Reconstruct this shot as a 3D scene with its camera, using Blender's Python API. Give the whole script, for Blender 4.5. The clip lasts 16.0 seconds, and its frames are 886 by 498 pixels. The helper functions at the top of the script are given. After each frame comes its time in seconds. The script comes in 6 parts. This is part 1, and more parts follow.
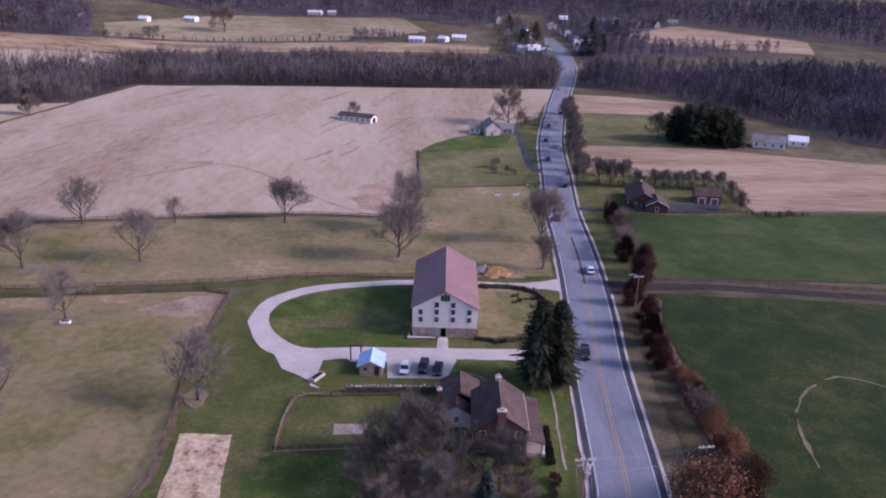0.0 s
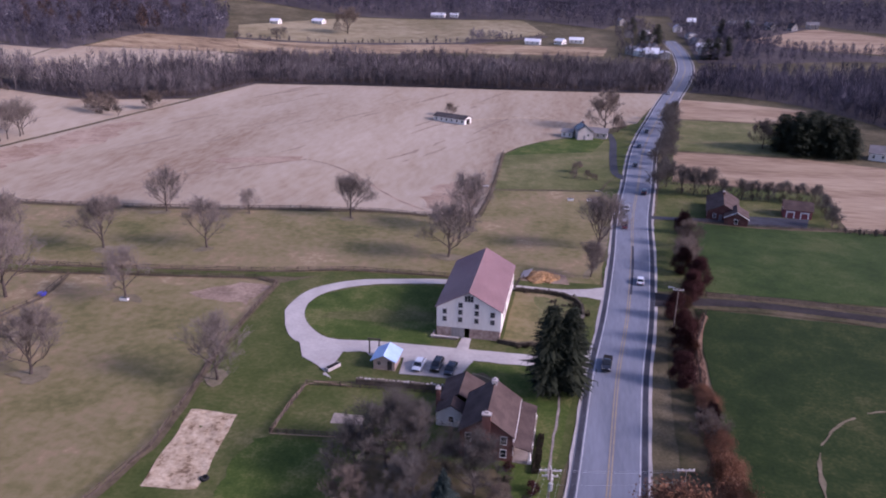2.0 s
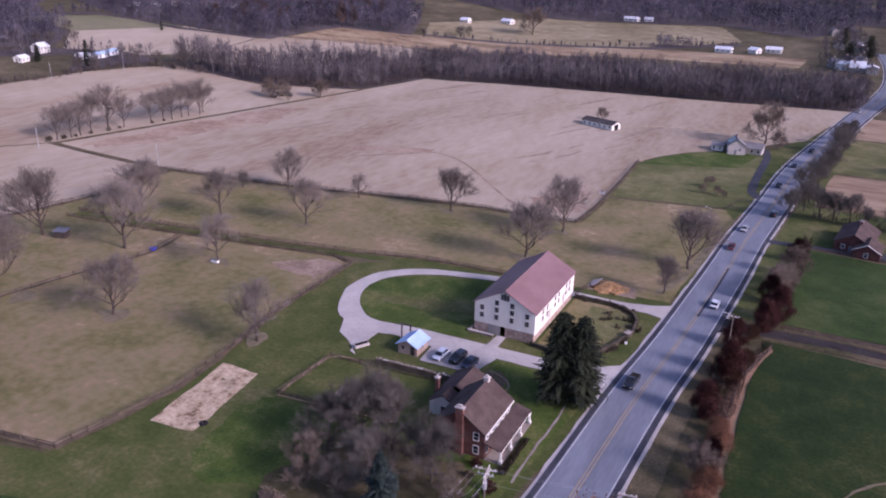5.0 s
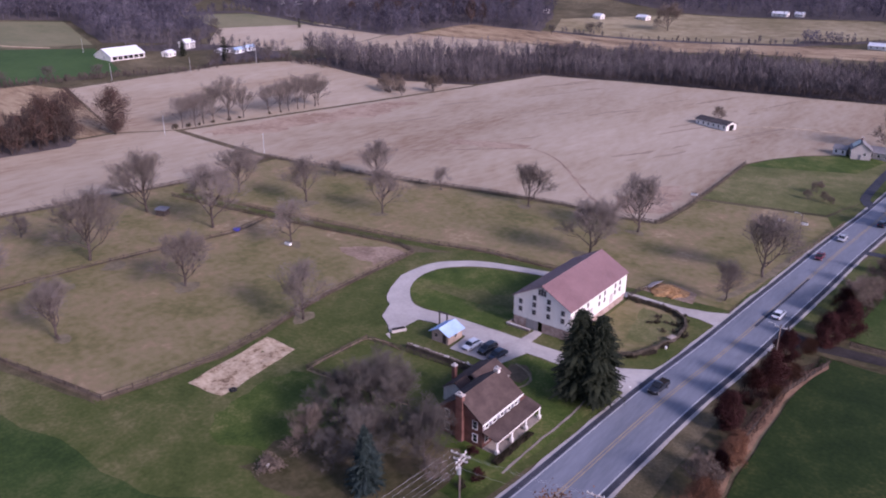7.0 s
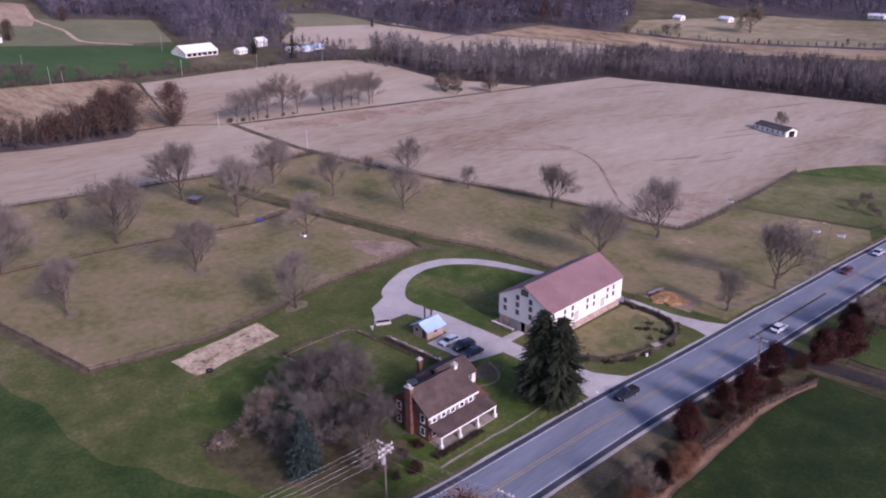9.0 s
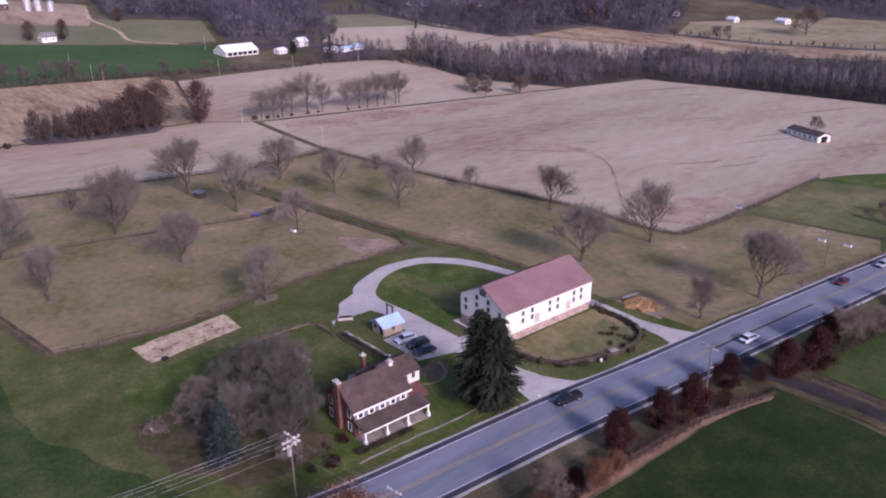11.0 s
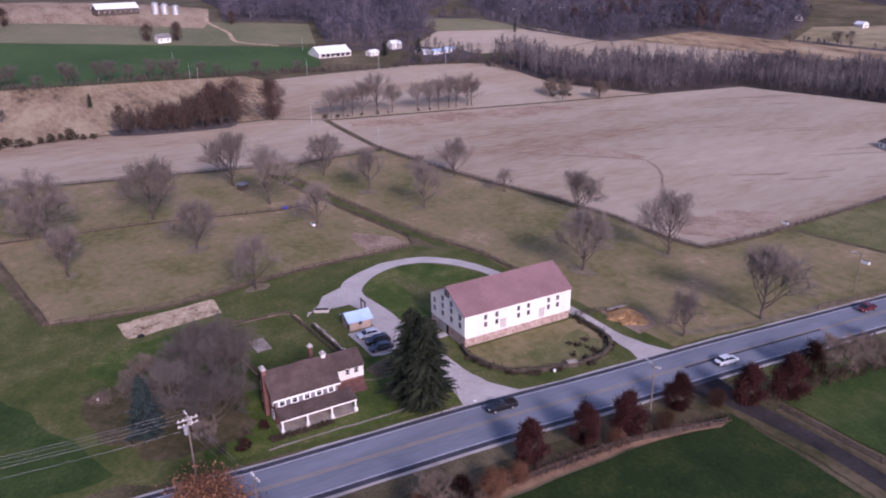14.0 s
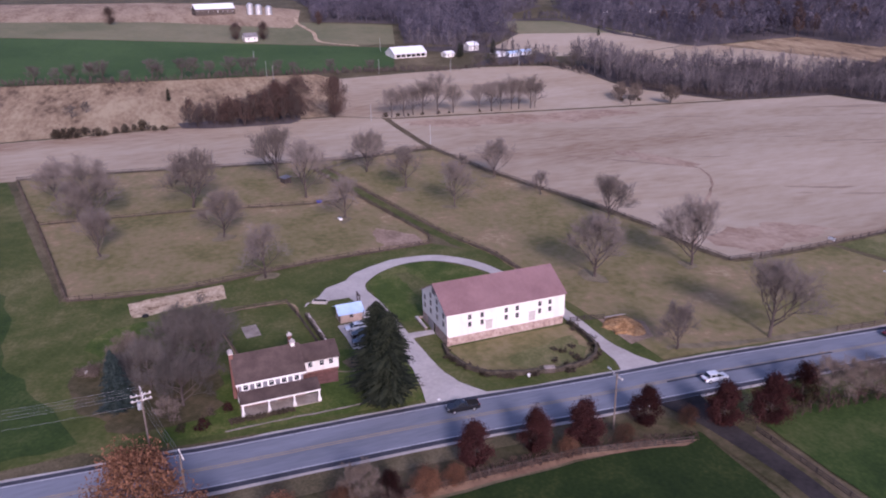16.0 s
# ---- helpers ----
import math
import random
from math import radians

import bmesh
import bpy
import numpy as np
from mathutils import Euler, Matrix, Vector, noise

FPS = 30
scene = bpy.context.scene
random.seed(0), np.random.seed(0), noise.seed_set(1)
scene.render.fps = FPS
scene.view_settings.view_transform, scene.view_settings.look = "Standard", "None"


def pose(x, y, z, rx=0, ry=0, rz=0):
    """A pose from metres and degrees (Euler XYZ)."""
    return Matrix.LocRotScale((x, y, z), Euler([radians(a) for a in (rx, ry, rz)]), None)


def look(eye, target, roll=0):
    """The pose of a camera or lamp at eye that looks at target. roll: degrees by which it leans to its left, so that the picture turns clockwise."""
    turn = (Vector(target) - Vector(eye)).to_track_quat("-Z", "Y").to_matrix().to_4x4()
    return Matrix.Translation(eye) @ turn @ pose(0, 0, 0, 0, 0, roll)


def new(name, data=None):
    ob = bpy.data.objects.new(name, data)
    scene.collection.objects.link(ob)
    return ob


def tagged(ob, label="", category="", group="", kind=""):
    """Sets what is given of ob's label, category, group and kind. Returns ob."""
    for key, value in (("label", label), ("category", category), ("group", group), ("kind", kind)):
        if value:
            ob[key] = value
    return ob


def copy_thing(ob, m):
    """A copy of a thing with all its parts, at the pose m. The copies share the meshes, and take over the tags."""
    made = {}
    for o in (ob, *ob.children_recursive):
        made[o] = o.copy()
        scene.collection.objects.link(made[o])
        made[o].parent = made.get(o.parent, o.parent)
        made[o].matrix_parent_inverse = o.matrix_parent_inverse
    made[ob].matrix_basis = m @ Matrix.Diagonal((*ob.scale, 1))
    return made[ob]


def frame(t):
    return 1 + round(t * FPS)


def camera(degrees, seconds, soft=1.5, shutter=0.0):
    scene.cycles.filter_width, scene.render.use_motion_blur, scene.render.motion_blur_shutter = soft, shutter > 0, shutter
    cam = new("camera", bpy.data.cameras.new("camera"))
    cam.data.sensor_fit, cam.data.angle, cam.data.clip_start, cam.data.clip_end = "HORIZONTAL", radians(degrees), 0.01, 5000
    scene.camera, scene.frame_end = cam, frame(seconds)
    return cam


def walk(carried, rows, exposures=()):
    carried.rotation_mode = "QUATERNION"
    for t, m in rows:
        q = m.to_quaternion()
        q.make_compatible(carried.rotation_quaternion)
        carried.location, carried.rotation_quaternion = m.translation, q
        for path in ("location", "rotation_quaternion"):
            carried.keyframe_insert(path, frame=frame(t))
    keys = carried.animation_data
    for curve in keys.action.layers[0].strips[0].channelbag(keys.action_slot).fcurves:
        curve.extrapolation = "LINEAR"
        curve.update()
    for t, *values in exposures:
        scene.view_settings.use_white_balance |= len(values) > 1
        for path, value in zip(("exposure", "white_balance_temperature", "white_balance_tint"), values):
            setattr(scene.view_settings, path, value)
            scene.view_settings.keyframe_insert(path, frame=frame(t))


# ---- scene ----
cam = camera(60.7, 16.0, 2.0)
PATH = [
    (0, (-0.976, -140.967, 73.978), (-0.974, -139.1, 73.261), 1.7),
    (0.5, (4.334, -140.672, 74.018), (4.261, -138.807, 73.3), 1.5),
    (1, (9.737, -140.466, 74.067), (9.58, -138.607, 73.349), 1.1),
    (1.5, (15.084, -140.124, 74.15), (14.835, -138.274, 73.431), 1.0),
    (2, (20.329, -139.651, 74.217), (19.988, -137.816, 73.499), 0.9),
    (2.5, (25.559, -138.841, 74.251), (25.139, -137.023, 73.532), 0.7),
    (3, (30.713, -137.786, 74.262), (30.215, -135.988, 73.542), 0.7),
    (3.5, (35.726, -136.55, 74.247), (35.157, -134.775, 73.52), 0.7),
    (5.8, (59.28, -128.948, 74.063), (58.31, -127.359, 73.332), 0.6),
    (6, (61.212, -128.104, 74.055), (60.212, -126.537, 73.32), 0.2),
    (6.5, (65.904, -125.596, 73.966), (64.832, -124.076, 73.231), 0.2),
    (7, (70.319, -122.899, 73.878), (69.173, -121.433, 73.145), 0.1),
    (7.5, (74.697, -119.951, 73.764), (73.472, -118.549, 73.033), 0.1),
    (8, (79.079, -116.777, 73.595), (77.788, -115.434, 72.867), 0.1),
    (8.5, (83.324, -113.325, 73.429), (82.022, -111.993, 72.7), -0.1),
    (9, (87.237, -109.78, 73.308), (85.915, -108.469, 72.578), -0.2),
    (11.5, (104.555, -89.689, 71.852), (103.085, -88.541, 71.131), -0.6),
    (12, (107.779, -85.397, 71.647), (106.274, -84.292, 70.928), -0.7),
    (12.5, (110.718, -80.954, 71.306), (109.181, -79.893, 70.59), -0.8),
    (13, (113.439, -76.432, 70.91), (111.872, -75.414, 70.196), -0.9),
    (13.5, (116.156, -71.993, 70.462), (114.556, -71.027, 69.753), -1.0),
    (14, (118.726, -67.312, 69.965), (117.093, -66.396, 69.259), -1.1),
    (14.5, (121.33, -62.125, 69.421), (119.662, -61.271, 68.719), -1.0),
    (15, (123.58, -57.314, 68.904), (121.884, -56.517, 68.206), -1.0),
    (15.5, (125.621, -52.508, 68.441), (123.898, -51.768, 67.746), -1.1),
    (16, (127.551, -47.784, 68.052), (125.803, -47.1, 67.36), -1.1),
]
EXPOSURES = [(0.0, 0.32, 5690, 42), (7.0, 0.21, 5690, 42), (16.0, 0.12, 5690, 42)]
walk(cam, [(t, look(eye, target, roll)) for t, eye, target, roll in PATH], EXPOSURES)

# ---- world and sun ----
SUN_FROM = Vector((1.0, -0.08, 0.52)).normalized()
world = bpy.data.worlds.new("sky")
scene.world = world
world.use_nodes = True
wt = world.node_tree
sky = wt.nodes.new("ShaderNodeTexSky")
sky.sky_type = "NISHITA"
sky.sun_disc = False
sky.sun_elevation = math.asin(SUN_FROM.z)
sky.sun_rotation = math.atan2(SUN_FROM.x, SUN_FROM.y)
sky.air_density, sky.dust_density = 1.0, 2.0
wt.nodes["Background"].inputs["Strength"].default_value = 0.145
wt.links.new(sky.outputs["Color"], wt.nodes["Background"].inputs["Color"])
sun = new("sun", bpy.data.lights.new("sun", "SUN"))
sun.data.energy, sun.data.angle, sun.data.color = 3.2, radians(12.0), (1.0, 0.9, 0.8)
sun.matrix_world = look((300, -20, 200), Vector((300, -20, 200)) - SUN_FROM)


# ---- materials ----
def material(name, stops, scales=(0.05, 1.2), stretch=(1, 1, 1), turn=0.0, rough=0.9, metal=0.0, bump=0.3, bump_scale=6.0, spread=0.5, per_object=0.0, per_island=0.0):
    """A procedural surface: a ramp of real colours driven by noise at two sizes, with fine relief."""
    m = bpy.data.materials.new(name)
    m.use_nodes = True
    nt = m.node_tree
    n, ln = nt.nodes, nt.links
    bsdf = n["Principled BSDF"]
    geo = n.new("ShaderNodeNewGeometry")
    mp = n.new("ShaderNodeMapping")
    mp.inputs["Rotation"].default_value = (0, 0, radians(turn))
    mp.inputs["Scale"].default_value = stretch
    ln.new(geo.outputs["Position"], mp.inputs["Vector"])
    noises = []
    for s in scales:
        t = n.new("ShaderNodeTexNoise")
        t.inputs["Scale"].default_value = s
        t.inputs["Detail"].default_value = 5
        t.inputs["Roughness"].default_value = 0.6
        ln.new(mp.outputs["Vector"], t.inputs["Vector"])
        noises.append(t.outputs["Fac"])
    value = noises[0]
    for other in noises[1:]:
        mix = n.new("ShaderNodeMath")
        mix.operation = "MULTIPLY_ADD"
        mix.inputs[1].default_value = spread
        ln.new(other, mix.inputs[0])
        sub = n.new("ShaderNodeMath")
        sub.operation = "SUBTRACT"
        sub.inputs[1].default_value = spread / 2
        ln.new(value, sub.inputs[0])
        ln.new(sub.outputs[0], mix.inputs[2])
        value = mix.outputs[0]
    if per_object or per_island:
        info = n.new("ShaderNodeObjectInfo") if per_object else geo
        rnd = n.new("ShaderNodeMath")
        rnd.operation = "MULTIPLY_ADD"
        rnd.inputs[1].default_value = per_object or per_island
        ln.new(info.outputs["Random" if per_object else "Random Per Island"], rnd.inputs[0])
        low = n.new("ShaderNodeMath")
        low.operation = "SUBTRACT"
        low.inputs[1].default_value = (per_object or per_island) / 2
        ln.new(value, low.inputs[0])
        ln.new(low.outputs[0], rnd.inputs[2])
        value = rnd.outputs[0]
    ramp = n.new("ShaderNodeValToRGB")
    el = ramp.color_ramp.elements
    while len(el) < len(stops):
        el.new(0.5)
    for e, (p, c) in zip(el, stops):
        e.position, e.color = p, (*c, 1)
    ln.new(value, ramp.inputs["Fac"])
    ln.new(ramp.outputs["Color"], bsdf.inputs["Base Color"])
    bsdf.inputs["Roughness"].default_value = rough
    bsdf.inputs["Metallic"].default_value = metal
    bsdf.inputs["Specular IOR Level"].default_value = 0.15 if rough > 0.7 else 0.5
    if bump:
        bt = n.new("ShaderNodeTexNoise")
        bt.inputs["Scale"].default_value = bump_scale
        bt.inputs["Detail"].default_value = 4
        ln.new(geo.outputs["Position"], bt.inputs["Vector"])
        bp = n.new("ShaderNodeBump")
        bp.inputs["Strength"].default_value = bump
        bp.inputs["Distance"].default_value = 0.15
        ln.new(bt.outputs["Fac"], bp.inputs["Height"])
        ln.new(bp.outputs["Normal"], bsdf.inputs["Normal"])
    return m


def two(a, b, lo=0.3, hi=0.7):
    return [(lo, a), (hi, b)]


M = {}
M["grass_dull"] = material("dull_winter_grass", [(0.22, (0.1, 0.102, 0.037)), (0.4, (0.163, 0.143, 0.062)), (0.53, (0.205, 0.17, 0.087)), (0.64, (0.242, 0.18, 0.104)), (0.8, (0.35, 0.288, 0.178))], (0.024, 0.09, 0.5), spread=0.66)
M["grass_mixed"] = material("thin_green_grass", [(0.25, (0.04, 0.058, 0.013)), (0.43, (0.064, 0.081, 0.021)), (0.58, (0.094, 0.1, 0.034)), (0.76, (0.16, 0.142, 0.068))], (0.04, 0.2, 1.2), spread=0.6)
M["grass_green"] = material("lush_green_lawn", [(0.27, (0.03, 0.056, 0.010)), (0.48, (0.058, 0.088, 0.017)), (0.62, (0.10, 0.115, 0.033)), (0.76, (0.17, 0.15, 0.065))], (0.07, 0.3, 2.0), spread=0.6)
M["pasture"] = material("green_pasture", [(0.27, (0.010, 0.022, 0.005)), (0.5, (0.019, 0.035, 0.008)), (0.66, (0.036, 0.049, 0.013)), (0.8, (0.068, 0.068, 0.026))], (0.04, 0.2, 1.5), spread=0.7)
M["crop_green"] = material("winter_wheat", two((0.032, 0.068, 0.02), (0.055, 0.1, 0.032)), (0.02, 0.3))
M["pale_green"] = material("pale_meadow", two((0.125, 0.13, 0.068), (0.2, 0.185, 0.11)), (0.02, 0.2))
M["field"] = material("harvested_field", [(0.22, (0.215, 0.142, 0.092)), (0.37, (0.292, 0.222, 0.154)), (0.52, (0.35, 0.287, 0.21)), (0.65, (0.384, 0.32, 0.244)), (0.82, (0.43, 0.365, 0.282))], (0.012, 0.04, 0.4), (1.0, 0.3, 1.0), 21.0, bump=0.12, spread=0.58)
M["stubble"] = material("corn_stubble", [(0.3, (0.19, 0.125, 0.08)), (0.5, (0.3, 0.22, 0.145)), (0.7, (0.39, 0.3, 0.205))], (0.05, 0.4), (0.25, 1.2, 1.0), 8.0)
M["straw"] = material("straw_coloured_weeds", [(0.3, (0.12, 0.08, 0.048)), (0.48, (0.27, 0.195, 0.12)), (0.7, (0.38, 0.3, 0.19))], (0.05, 0.3), (0.4, 1.4, 1.0), 80.0, spread=0.7)
M["dead_grass"] = material("reddish_dead_grass", two((0.165, 0.098, 0.066), (0.3, 0.192, 0.122)), (0.2, 1.5))
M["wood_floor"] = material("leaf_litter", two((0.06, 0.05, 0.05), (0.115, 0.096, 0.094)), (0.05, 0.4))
M["mud"] = material("bare_trodden_soil", two((0.17, 0.12, 0.085), (0.36, 0.27, 0.2)), (0.15, 1.2))
M["sand"] = material("pale_sand", [(0.33, (0.17, 0.115, 0.07)), (0.42, (0.36, 0.27, 0.175)), (0.6, (0.49, 0.385, 0.265)), (0.75, (0.57, 0.46, 0.325))], (0.35, 1.3), bump=0.8, bump_scale=1.5, spread=0.8)
M["gravel"] = material("pale_gravel", two((0.36, 0.33, 0.31), (0.5, 0.47, 0.44)), (0.12, 1.4))
M["asphalt"] = material("worn_grey_asphalt", two((0.145, 0.16, 0.195), (0.215, 0.232, 0.275)), (0.08, 0.9), (2.0, 0.35, 1.0), 4.0, rough=0.8, bump=0.1)
M["asphalt_dark"] = material("dark_asphalt_seal", two((0.032, 0.035, 0.045), (0.068, 0.07, 0.085)), (0.2, 1.5), rough=0.85, bump=0.1)
M["paint_white"] = material("road_paint_white", two((0.36, 0.37, 0.39), (0.58, 0.58, 0.6)), (0.5, 3.0), bump=0)
M["paint_yellow"] = material("road_paint_yellow", two((0.25, 0.215, 0.18), (0.36, 0.29, 0.195)), (0.5, 3.0), bump=0)
M["concrete"] = material("weathered_concrete", two((0.36, 0.33, 0.31), (0.52, 0.48, 0.45)), (0.4, 3.0))
M["white_board"] = material("white_painted_boards", two((0.62, 0.592, 0.55), (0.78, 0.75, 0.705)), (0.25, 2.0), (1, 1, 0.25), rough=0.6, bump=0.1)
M["white_trim"] = material("white_painted_trim", two((0.7, 0.69, 0.66), (0.82, 0.81, 0.78)), (0.8, 4.0), rough=0.5, bump=0)
M["grey_board"] = material("grey_weathered_door", two((0.22, 0.21, 0.2), (0.34, 0.32, 0.31)), (0.4, 3.0), (4, 4, 0.5), rough=0.8)
M["stone"] = material("fieldstone", [(0.3, (0.17, 0.125, 0.10)), (0.5, (0.3, 0.23, 0.185)), (0.7, (0.42, 0.35, 0.29))], (1.2, 4.0), bump=0.6, bump_scale=3.0, per_island=0.5)
M["brick"] = material("red_brick", two((0.12, 0.056, 0.046), (0.215, 0.108, 0.088)), (0.8, 8.0), bump=0.3, bump_scale=10.0)
M["metal_roof"] = material("dull_red_metal_roof", two((0.185, 0.105, 0.105), (0.25, 0.15, 0.15)), (0.15, 1.5), rough=0.5, bump=0.05)
M["shingle"] = material("brown_asphalt_shingle", two((0.058, 0.041, 0.037), (0.105, 0.076, 0.068)), (0.4, 5.0), rough=0.9, bump=0.3)
M["blue_roof"] = material("light_blue_metal_roof", two((0.34, 0.5, 0.74), (0.48, 0.64, 0.86)), (0.5, 4.0), rough=0.4, bump=0.05)
M["tan_board"] = material("tan_wooden_boards", two((0.33, 0.24, 0.19), (0.5, 0.385, 0.315)), (0.5, 5.0), rough=0.8)
M["dark_wood"] = material("dark_weathered_timber", two((0.045, 0.035, 0.03), (0.11, 0.09, 0.078)), (0.5, 6.0), rough=0.9)
M["pole_wood"] = material("grey_brown_pole", two((0.12, 0.095, 0.08), (0.22, 0.18, 0.155)), (0.5, 8.0), rough=0.9)
M["fence_wood"] = material("brown_fence_timber", two((0.062, 0.046, 0.036), (0.15, 0.115, 0.09)), (0.5, 6.0), per_object=0.4)
M["bark"] = material("grey_brown_bark", two((0.05, 0.038, 0.033), (0.11, 0.088, 0.078)), (0.5, 5.0), per_object=0.2)
M["twig"] = material("bare_twigs", two((0.135, 0.114, 0.1), (0.225, 0.192, 0.172)), (0.4, 3.0), bump=0, per_object=0.4)
M["twig_tan"] = material("tan_twigs_with_dry_leaves", two((0.125, 0.098, 0.078), (0.215, 0.172, 0.142)), (0.4, 3.0), bump=0, per_object=0.3)
M["woods"] = material("leafless_woodland", [(0.25, (0.04, 0.034, 0.04)), (0.45, (0.08, 0.07, 0.076)), (0.6, (0.13, 0.114, 0.12)), (0.8, (0.225, 0.2, 0.2))], (0.02, 0.11), bump=0, per_island=0.4)
M["spruce"] = material("dark_spruce_needles", two((0.009, 0.013, 0.008), (0.034, 0.041, 0.024)), (0.6, 3.0), bump=0, per_island=0.5)
M["blue_spruce"] = material("blue_green_needles", two((0.014, 0.024, 0.022), (0.042, 0.06, 0.056)), (0.6, 3.0), bump=0, per_island=0.5)
M["red_leaf"] = material("dark_red_leaves", two((0.02, 0.007, 0.007), (0.058, 0.02, 0.018)), (0.6, 3.0), bump=0, per_island=0.6)
M["rust_leaf"] = material("rust_brown_leaves", two((0.085, 0.04, 0.022), (0.2, 0.1, 0.06)), (0.6, 3.0), bump=0, per_island=0.6)
M["oak_leaf"] = material("brown_oak_leaves", two((0.04, 0.026, 0.022), (0.098, 0.062, 0.05)), (0.4, 3.0), bump=0, per_island=0.6)
M["bush"] = material("dull_shrub", two((0.038, 0.031, 0.021), (0.09, 0.072, 0.05)), (0.4, 3.0), bump=0, per_island=0.5)
M["litter"] = material("grey_leaf_litter", two((0.125, 0.105, 0.062), (0.22, 0.185, 0.125)), (0.3, 1.6))
M["rough_grass"] = material("rank_unmown_grass", two((0.07, 0.055, 0.034), (0.16, 0.125, 0.08)), (0.25, 1.6))
# Stone colour taken darker to hold the shadow along the walls.
M["dark_stone"] = material("shade_darkened_stone", two((0.04, 0.034, 0.026), (0.11, 0.092, 0.068)), (0.8, 4.0), bump=0.6, bump_scale=3.0)
M["rough_ground"] = material("rough_winter_ground", [(0.28, (0.05, 0.045, 0.022)), (0.48, (0.09, 0.076, 0.042)), (0.7, (0.16, 0.13, 0.08))], (0.03, 0.25, 2.0))
M["brick_dark"] = material("dark_red_brick", two((0.075, 0.032, 0.03), (0.15, 0.07, 0.06)), (0.8, 8.0), bump=0.3, bump_scale=10.0)
M["meadow"] = material("pale_green_meadow", [(0.28, (0.078, 0.092, 0.029)), (0.5, (0.122, 0.124, 0.049)), (0.7, (0.19, 0.168, 0.083))], (0.05, 0.25, 1.6), spread=0.6)
M["pasture_light"] = material("bright_green_pasture", [(0.27, (0.020, 0.04, 0.009)), (0.5, (0.035, 0.062, 0.014)), (0.75, (0.075, 0.09, 0.03))], (0.04, 0.2, 1.5), spread=0.65)
M["twig_grey"] = material("grey_bare_twigs", two((0.08, 0.072, 0.064), (0.15, 0.134, 0.12)), (0.4, 3.0), bump=0, per_object=0.3)
M["barn_stone"] = material("pinkish_fieldstone", [(0.3, (0.22, 0.15, 0.125)), (0.5, (0.36, 0.265, 0.225)), (0.7, (0.48, 0.38, 0.33))], (1.2, 4.0), bump=0.6, bump_scale=3.0)
# Bluish distance haze is mixed into this colour, beyond the twigs' own grey.
M["woods_far"] = material("hazed_woodland", [(0.25, (0.034, 0.031, 0.045)), (0.45, (0.062, 0.057, 0.078)), (0.6, (0.105, 0.095, 0.122)), (0.8, (0.165, 0.15, 0.178))], (0.02, 0.09), bump=0, per_island=0.35, spread=0.9)
M["hill_tan"] = material("tan_hill_grass", [(0.3, (0.15, 0.125, 0.062)), (0.5, (0.235, 0.195, 0.115)), (0.7, (0.32, 0.27, 0.17))], (0.012, 0.1), spread=0.7)
M["verge_brown"] = material("brown_verge", [(0.3, (0.042, 0.042, 0.017)), (0.5, (0.078, 0.066, 0.034)), (0.7, (0.125, 0.098, 0.06))], (0.12, 0.8), spread=0.6)
M["red_soil"] = material("reddish_bare_soil", two((0.25, 0.172, 0.122), (0.39, 0.3, 0.225)), (0.08, 0.5), spread=0.8)
M["dull_slab"] = material("weathered_slab", two((0.2, 0.17, 0.145), (0.36, 0.31, 0.27)), (0.4, 2.5))
M["field_dark"] = material("darker_stubble_streak", two((0.225, 0.17, 0.122), (0.3, 0.24, 0.178)), (0.06, 0.5), (1.0, 0.26, 1.0), 21.0, bump=0.12)
M["lane"] = material("old_dark_lane_surface", two((0.022, 0.019, 0.019), (0.05, 0.043, 0.042)), (0.2, 1.5), rough=0.9, bump=0.1)
M["hay"] = material("rotting_hay", two((0.17, 0.09, 0.038), (0.5, 0.31, 0.15)), (0.7, 3.0), bump=0.8, bump_scale=2.5, spread=0.8)
M["tarp"] = material("pale_tarpaulin", two((0.45, 0.36, 0.31), (0.6, 0.5, 0.44)), (0.5, 3.0), rough=0.5)
M["metal"] = material("galvanised_metal", two((0.42, 0.43, 0.44), (0.6, 0.61, 0.62)), (0.5, 4.0), rough=0.45, metal=0.6, bump=0)
M["white_metal"] = material("white_metal_sheet", two((0.68, 0.7, 0.74), (0.8, 0.82, 0.85)), (0.1, 2.0), rough=0.5, bump=0)
M["dark_roof"] = material("dark_roofing", two((0.05, 0.043, 0.043), (0.1, 0.088, 0.086)), (0.2, 2.0), rough=0.8)
M["grey_roof"] = material("grey_roofing", two((0.16, 0.15, 0.155), (0.26, 0.25, 0.25)), (0.2, 2.0), rough=0.8)
M["red_board"] = material("red_painted_siding", two((0.17, 0.035, 0.04), (0.27, 0.075, 0.075)), (0.4, 3.0), rough=0.7)
M["shutter"] = material("grey_blue_shutter", two((0.12, 0.12, 0.14), (0.2, 0.2, 0.22)), (0.6, 4.0), rough=0.6)
# Near-black colour stands in for the darkness inside openings and hollows.
M["black"] = material("unlit_interior", two((0.012, 0.011, 0.011), (0.025, 0.022, 0.02)), (0.5, 3.0), bump=0)
M["rubber"] = material("black_rubber", two((0.012, 0.012, 0.013), (0.03, 0.03, 0.03)), (2.0, 9.0), rough=0.8, bump=0)
M["blue_plastic"] = material("blue_plastic", two((0.04, 0.04, 0.28), (0.07, 0.07, 0.4)), (1.0, 5.0), rough=0.4, bump=0)
M["lamp_lens"] = material("clear_lamp_lens", two((0.55, 0.55, 0.56), (0.7, 0.7, 0.7)), (1.0, 5.0), rough=0.2, bump=0)
